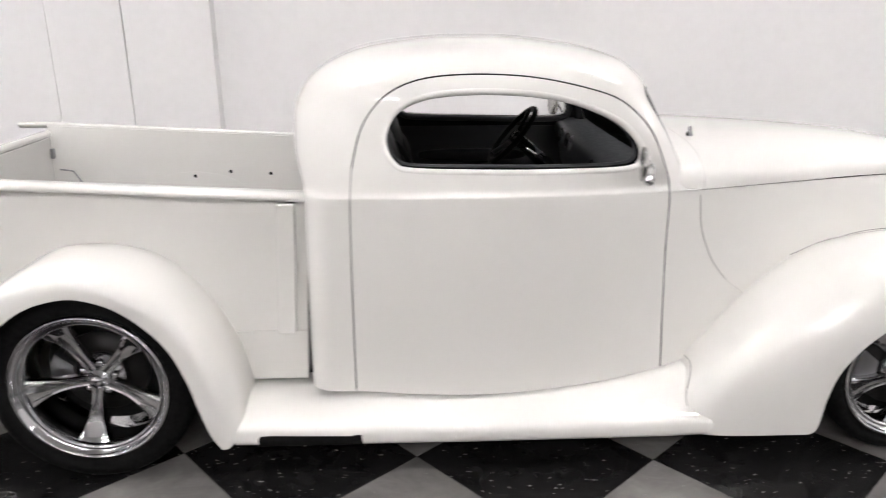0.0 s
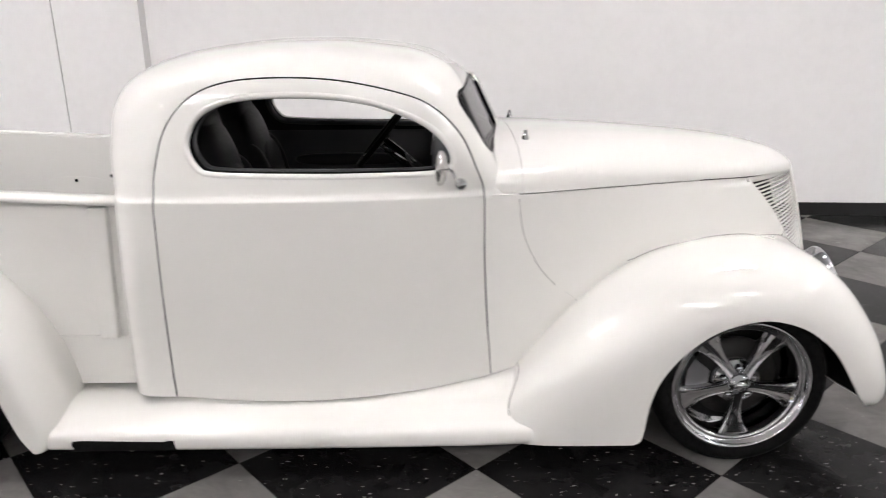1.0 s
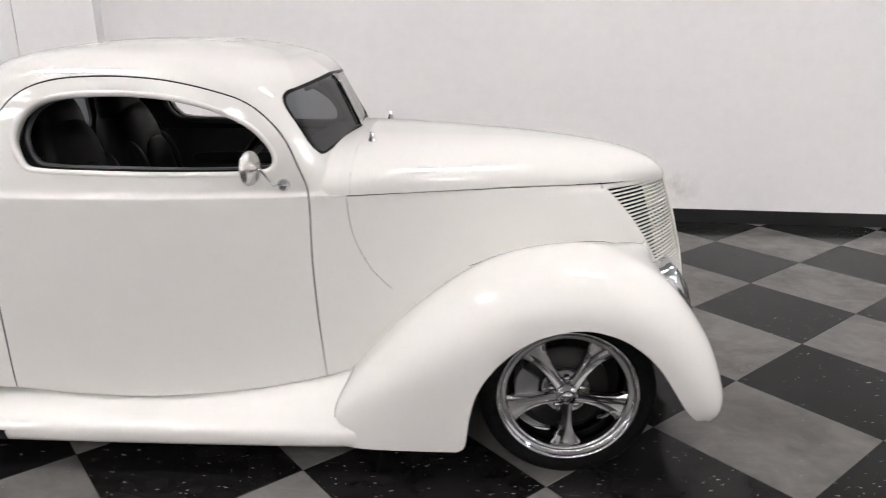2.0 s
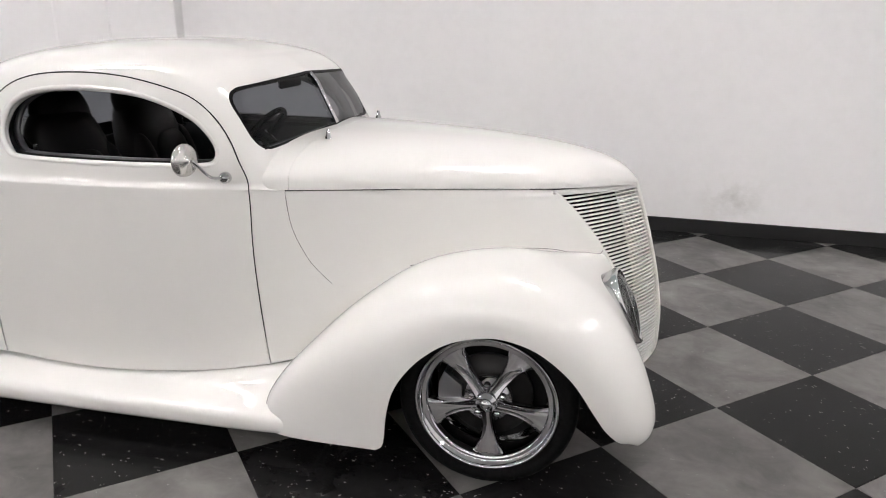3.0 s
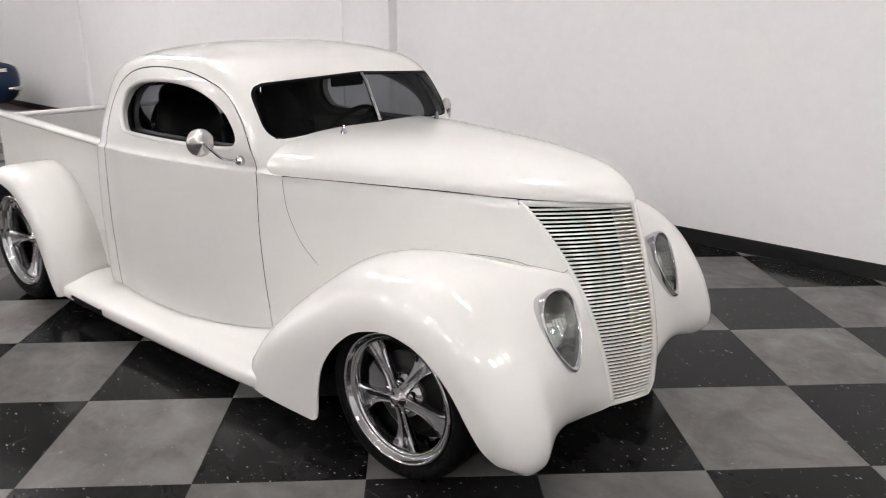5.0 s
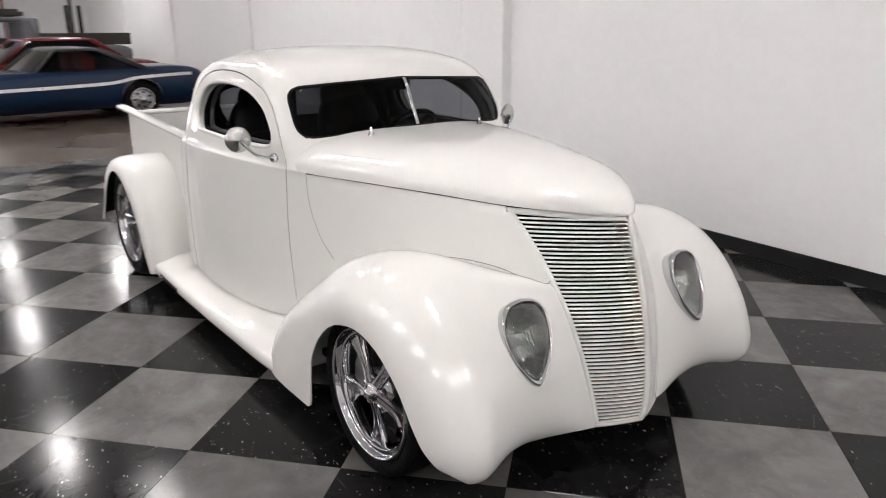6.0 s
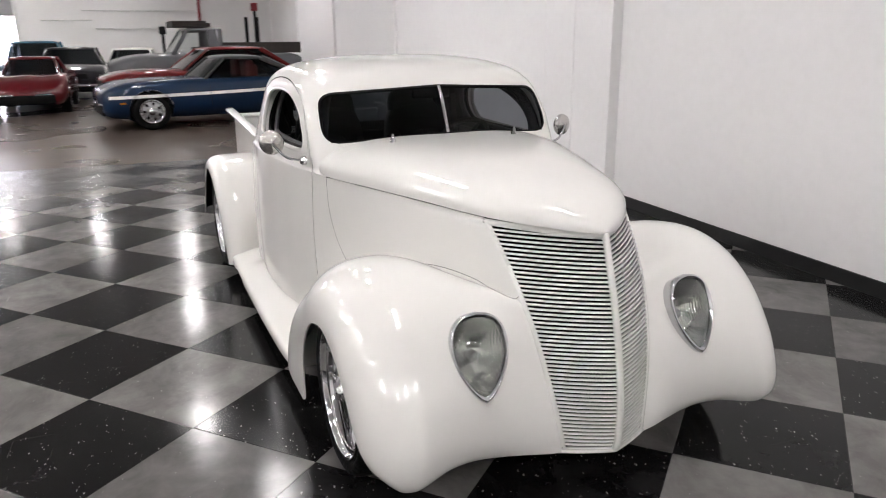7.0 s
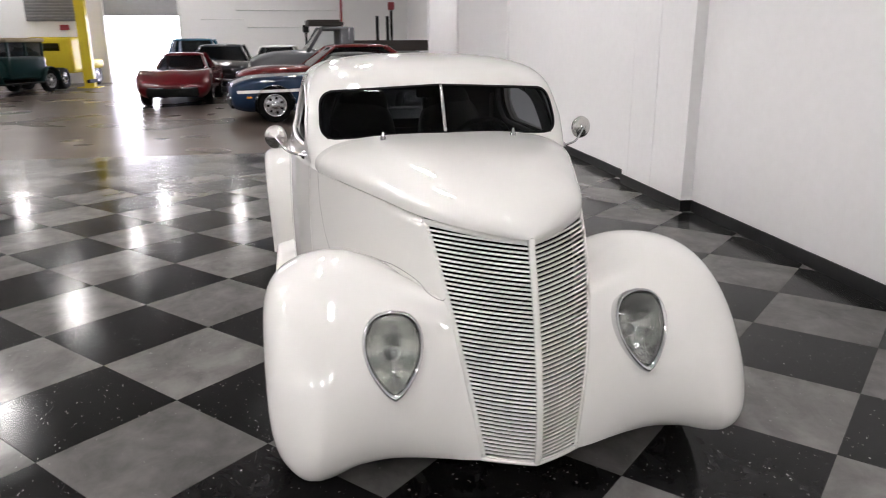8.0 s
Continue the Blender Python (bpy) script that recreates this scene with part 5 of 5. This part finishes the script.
parked_car("dark_saloon", "black saloon car behind the red coupe", "car", pose(-19.6, -1.0, 0, 0, 0, 3), NIGHT, 4.7, 1.85,
           [(-3.8, 0.92), (-1.2, 0.95), (0.0, 0.98), (0.85, 0.86)], (-0.75, -1.2, -2.5, -3.0, 1.46), (0.0, -2.7), 0.34, 0.85)
parked_car("blue_saloon", "blue-green saloon car with a curved roof", "car", pose(-22.0, -2.3, 0, 0, 0, 3), TEAL, 4.7, 1.85,
           [(-3.8, 0.95), (-1.2, 1.0), (0.0, 1.02), (0.85, 0.9)], (-0.75, -1.2, -2.5, -3.0, 1.66), (0.0, -2.7), 0.34, 0.85)
parked_car("race_car", "white race car with a yellow panel", "car", pose(-23.6, 0.35, 0, 0, 0, -4), STRIPE, 4.0, 1.75,
           [(-3.6, 0.90), (-1.2, 0.9), (0.0, 0.92), (0.85, 0.8)], (-0.75, -1.2, -2.4, -2.9, 1.40), (0.0, -2.6), 0.33, 0.85)
ute = parked_car("grey_pickup", "grey primered pickup truck with a timber rack", "pickup truck", pose(-18.3, 0.95, 0, 0, 0, -84), GREY, 5.2, 2.0,
                 [(-4.4, 1.22), (-2.2, 1.22), (-1.1, 1.26), (-0.6, 1.26), (0.0, 1.24), (0.85, 1.10)], (-0.70, -1.18, -1.98, -2.08, 1.94), (0.0, -3.1), 0.38, 0.85, bottom=0.42, panes=SIDE_GLASS, house=(0.93, 0.86))
for sy in (-1, 1):
    part("cab_corner", block((0.40, 0.10, 0.74), (-1.93, sy * 0.875, 1.56), 0.03, Euler((radians(sy * 5), 0, 0)).to_matrix()), GREY, ute)
for sy in (-1, 1):
    part("cab_front_pillar", tube([(-0.78, sy * 0.90, 1.24), (-1.22, sy * 0.83, 1.90)], 0.05, 8), GREY, ute)
    part("door_top", tube([(-1.20, sy * 0.845, 1.885), (-1.95, sy * 0.845, 1.885)], 0.055, 8), GREY, ute)
part("cab_rear", block((0.06, 1.62, 0.24), (-2.07, 0, 1.36), 0.02), GREY, ute)
part("rack", merged(block((1.0, 1.5, 0.10), (-1.35, 0, 2.02), 0.01), block((0.9, 1.45, 0.06), (-1.30, 0, 2.10), 0.01)), RUST, ute, "dark timber roof rack", smooth=False)
for sy in (-0.95, 0.95):
    part("bed_rail", block((2.2, 0.06, 0.30), (-3.2, sy, 1.40), 0.01), RUST, ute, smooth=False)
for dy in (0.35, 0.05):
    part("stake", block((0.09, 0.06, 0.75), (-2.75 - dy, 0.93, 1.85), 0.01), BLACK, ute, smooth=False)


def vintage_car(name, label, m, paint, roof_mat, tall):
    """A thirties saloon: upright cabin, long bonnet, separate wings and lamps; x forward from its front axle."""
    car = empty(name, m, label, "car", "parked cars")
    part("bonnet", grid([[(x, w * math.cos(a) * k, 0.55 + (0.55 + 0.04 * k) * math.sin(a) ** 0.6) for a in np.linspace(0, math.pi, 14)] for x, w, k in ((0.15, 0.30, 1), (0.0, 0.33, 1), (-0.5, 0.42, 1), (-1.0, 0.55, 1))], cap=True), paint, car)
    part("cabin", merged(block((1.75, 1.35, 0.70), (-1.85, 0, 0.80), 0.10, segments=3)), paint, car)
    part("glasshouse", block((1.60, 1.24, 0.50), (-1.85, 0, tall - 0.33), 0.06), DARK_GLASS, car).visible_shadow = False
    for x in (-1.06, -1.85, -2.66):
        for s in (-1, 1):
            part("pillar", block((0.07, 0.06, 0.52), (x, s * 0.61, tall - 0.33), 0.015), paint, car, smooth=False)
    part("roof", block((1.80, 1.38, 0.13), (-1.85, 0, tall - 0.05), 0.06, segments=3), roof_mat, car)
    part("radiator", block((0.08, 0.50, 0.62), (0.20, 0, 0.80), 0.03), CHROME, car)
    for s in (-1, 1):
        for ax in (0.0, -2.75):
            road_wheel(car, ax, s * 0.72, 0.36, 0.16, DULL_METAL)
            prof = spline([(0.45, 0.36), (0.34, 0.68), (0.0, 0.82), (-0.34, 0.68), (-0.52, 0.36)], 18)
            part("wing", grid([[(ax + px * k, s * y, pz * (0.9 + 0.1 * k)) for y, k in ((0.52, 0.95), (0.60, 1.0), (0.74, 1.0), (0.80, 0.95), (0.82, 0.86))] for px, pz in prof]), paint, car, thick=0.01)
        part("head_lamp", lathe([(0, 0.05), (0.07, 0.04), (0.09, 0.0), (0.06, -0.08), (0, -0.11)], 18, Matrix.Translation((0.25, s * 0.42, 0.86)) @ Euler((0, radians(90), 0)).to_matrix().to_4x4()), CHROME, car)
        part("running_board", block((1.9, 0.26, 0.05), (-1.35, s * 0.72, 0.34), 0.015), BLACK, car, smooth=False)
    part("bumper", tube([(0.48, -0.75, 0.42), (0.55, 0, 0.42), (0.48, 0.75, 0.42)], 0.035, 8), CHROME, car)
    part("frame", block((3.8, 0.8, 0.16), (-1.4, 0, 0.42)), BLACK, car, smooth=False)
    return car


vintage_car("green_vintage_car", "dark green thirties saloon with a tan roof", pose(-19.0, -8.0, 0, 0, 0, -15), GREEN, CREAM, 1.68)
cabt = empty("yellow_truck", pose(-24.6, -7.3, 0, 0, 0, 172), "yellow truck cab on a bare chassis", "truck", "parked cars")
part("cab_shell", block((1.3, 1.55, 1.25), (0, 0, 1.12), 0.16, segments=4), YELLOW, cabt)
part("back_window", block((0.06, 0.75, 0.26), (-0.64, 0, 1.40), 0.02), DARK_GLASS, cabt)
part("nose", block((1.1, 1.0, 0.55), (1.1, 0, 1.0), 0.18, segments=4), YELLOW, cabt)
part("chassis_rail", merged(block((3.0, 0.10, 0.16), (-0.6, 0.35, 0.60)), block((3.0, 0.10, 0.16), (-0.6, -0.35, 0.60))), BLACK, cabt, smooth=False)
for s in (-1, 1):
    road_wheel(cabt, 1.2, s * 0.78, 0.36, 0.2, DULL_METAL)
    road_wheel(cabt, -1.3, s * 0.78, 0.36, 0.3, BLACK)
    part("wing", block((0.9, 0.3, 0.35), (1.2, s * 0.72, 0.78), 0.14, segments=4), YELLOW, cabt)
post = empty("lift_post", pose(-23.6, -6.05, 0), "tall yellow vehicle lift post", "car lift")
part("column", block((0.30, 0.34, 4.4), (0, 0, 2.2), 0.02), YELLOW, post, smooth=False)
part("base_plate", block((0.7, 0.7, 0.04), (0, 0, 0.02)), YELLOW, post, smooth=False)
part("arm", block((0.9, 0.12, 0.12), (0.4, 0.2, 0.25), 0.02), BLACK, post, smooth=False)

# far wall fittings
structure("backdrop", block((0.05, 14, 6), (WEST - 5.0, -5.2, 2.6)), DAYLIGHT, "blinding daylight outside the gateway")
gate = tagged(empty("door_1", pose(WEST, (GATE[0] + GATE[1]) / 2, 0), "raised grey roller door over the gateway", "door"), kind="structure")
for k in range(6):
    part("slat", block((0.03, GATE[1] - GATE[0] + 0.1, 0.136), (-0.05 + 0.008 * (k % 2), 0, GATE[2] + 0.065 + 0.13 * k), 0.01), PLASTER, gate, smooth=False)
for s in (-1, 1):
    part("guide_rail", block((0.09, 0.10, 3.6), (0.046, s * (GATE[1] - GATE[0] + 0.1) / 2, 1.8), 0.01), SHEET, gate, smooth=False)
louvre = tagged(empty("window_1", pose(WEST + 0.03, -8.13, 2.85), "grey louvred panel high on the far wall", "louvre"), kind="structure")
part("frame", block((0.05, 1.95, 1.0), (0, 0, 0), 0.01), PLASTER, louvre, smooth=False)
for k in range(9):
    part("slat", block((0.04, 1.85, 0.07), (0.04, 0, -0.44 + 0.11 * k), 0.01, Euler((0, radians(35), 0)).to_matrix()), PLASTER, louvre, smooth=False)
for y, r, top_, mat, words in ((-7.0, 0.06, CEILING, PIPE_RED, "red sprinkler riser pipe by the gateway"), (2.95, 0.05, CEILING, PIPE_RED, "thin red pipe on the far wall")):
    tagged(part("riser_pipe", tube([(WEST + 0.12, y, 0), (WEST + 0.12, y, top_)], r, 8), mat, None, words), category="pipe")
for y0, y1, z in ((-1.2, 2.8, 2.75), (-0.8, 1.6, 2.1), (-2.6, -0.9, 2.4)):
    tagged(part("wall_pipe", tube([(WEST + 0.06, y0, z), (WEST + 0.06, y1, z)], 0.022, 6), SHEET, None, "thin pale conduit on the far wall"), category="pipe")
bench = empty("work_bench", pose(WEST + 0.5, 3.3, 0), "dark steel bench with clutter along the far wall", "bench")
part("bench_top", block((0.7, 3.6, 0.05), (0, 0, 1.0), 0.01), PLASTER, bench, smooth=False)
for y in (-1.7, 0, 1.7):
    part("leg", block((0.6, 0.06, 1.0), (0, y, 0.5)), PLASTER, bench, smooth=False)
for k in range(7):
    y = -1.6 + 0.5 * k
    tagged(part("stored_part", block((0.3, 0.26 + 0.05 * (k % 3), 0.2 + 0.09 * (k * 5 % 4)), (WEST + 0.5, 3.3 + y, 1.025 + (0.2 + 0.09 * (k * 5 % 4)) / 2), 0.03), (RUST, SHEET, BLACK, PLASTER)[k % 4], None, "spare part lying on the steel bench"), category="spare part", group="bench clutter")
for x, y, tall, cap in ((-24.5, 4.8, 2.7, PIPE_RED), (-25.3, 1.55, 1.9, BLACK)):
    stand = empty("post_stand", pose(x, y, 0), "black post on a round foot with a block on top", "stand")
    part("foot", lathe([(0, 0.05), (0.2, 0.04), (0.22, 0.0)], 20), BLACK, stand)
    part("post", tube([(0, 0, 0.03), (0, 0, tall)], 0.05, 8), BLACK, stand)
    part("head", block((0.18, 0.24, 0.28), (0, 0, tall + 0.1), 0.04), cap, stand)
for x in (-9.2, -14.6, -20.3):
    structure("wall_rib", block((0.28, 0.05, CEILING), (x, NORTH - 0.024, CEILING / 2), 0.006), WALL, "white boxed rib on the long wall")

# small fittings by the gateway
tagged(part("exit_sign", block((0.04, 0.34, 0.20), (WEST + 0.03, -7.75, 2.12), 0.01), PIPE_RED, None, "red sign box on the far wall", smooth=False), category="sign")
tagged(part("wall_shelf", block((0.24, 0.95, 0.06), (WEST + 0.13, -7.7, 1.66), 0.01), BLACK, None, "dark wall shelf under the red sign", smooth=False), category="shelf")


# ---- the floor tiles, laid cornerwise ----
TILE = 0.6096
ORIGIN = (0.395 * TILE, -0.42 * TILE)
floor = structure("floor", block((EAST - LINE, NORTH - SOUTH, 0.004), ((EAST + LINE) / 2, (NORTH + SOUTH) / 2, -0.0065)), BLACK, "chequered black and grey tiled floor with wax shine")


def tile_mesh(poly):
    """A tile with slightly rounded edges, its outline given round its middle."""
    c = np.mean(poly, axis=0)
    bm = bmesh.new()
    rows = []
    for inset, z in ((0.0006, -0.005), (0.0006, -0.0009), (0.0022, 0.0)):
        rows.append([(*(p - (p - c) / max(1e-6, np.linalg.norm(p - c)) * inset * 1.4), z) for p in poly])
    vs = [[bm.verts.new(p) for p in r] for r in rows]
    n = len(poly)
    for r, s in zip(vs, vs[1:]):
        for i in range(n):
            bm.faces.new((r[i], r[(i + 1) % n], s[(i + 1) % n], s[i]))
    bm.faces.new(vs[-1])
    bmesh.ops.recalc_face_normals(bm, faces=bm.faces)
    return bm


def clip(poly, axis, limit, sign):
    out = []
    for a, b in zip(poly, np.roll(poly, -1, axis=0)):
        fa, fb = sign * (a[axis] - limit), sign * (b[axis] - limit)
        if fa <= 0:
            out.append(a)
        if fa * fb < 0:
            out.append(a + (b - a) * fa / (fa - fb))
    return np.array(out)


r2 = math.sqrt(0.5)
unit = np.array([(0, -r2), (r2, 0), (0, r2), (-r2, 0)]) * TILE
whole = {}
for name, mat in (("dark", DARK_TILE), ("grey", GREY_TILE)):
    data = bpy.data.meshes.new("tile")
    bm = tile_mesh(unit)
    bm.to_mesh(data)
    bm.free()
    data.materials.append(mat)
    whole[name] = data
spots = []
for i in range(-40, 45):
    for j in range(-45, 45):
        u, v = (i + 0.5) * TILE + ORIGIN[0], (j + 0.5) * TILE + ORIGIN[1]
        x, y = (u - v) * r2, (u + v) * r2
        if LINE - 0.43 < x < EAST + 0.43 and SOUTH - 0.43 < y < NORTH + 0.43:
            spots.append((math.hypot((x - 0.8) * 0.8, y - 2.2), x, y, (i + j) % 2))
spots.sort()
rest = {0: bmesh.new(), 1: bmesh.new()}
count = 0
for _, x, y, odd in spots:
    inside = LINE + 0.44 < x < EAST - 0.44 and SOUTH + 0.44 < y < NORTH - 0.44
    if inside and count < 300:
        count += 1
        ob = new("floor_tile", whole["grey" if odd else "dark"])
        ob.parent = floor
        ob.matrix_basis = pose(x, y, 0.0)
        continue
    poly = unit + np.array((x, y))
    for axis, limit, sign in ((0, LINE, -1), (0, EAST, 1), (1, SOUTH, -1), (1, NORTH, 1)):
        if len(poly):
            poly = clip(poly, axis, limit, sign)
    if len(poly) < 3:
        continue
    bm = rest[odd]
    bm.faces.new([bm.verts.new((px, py, 0.0)) for px, py in poly])
for odd, mat, words in ((0, DARK_TILE, "black"), (1, GREY_TILE, "grey")):
    bmesh.ops.recalc_face_normals(rest[odd], faces=rest[odd].faces)
    for f in rest[odd].faces:
        if f.normal.z < 0:
            f.normal_flip()
    tagged(part("far_tiles", rest[odd], mat, floor, words + " floor tiles farther off", smooth=False), kind="stuff")
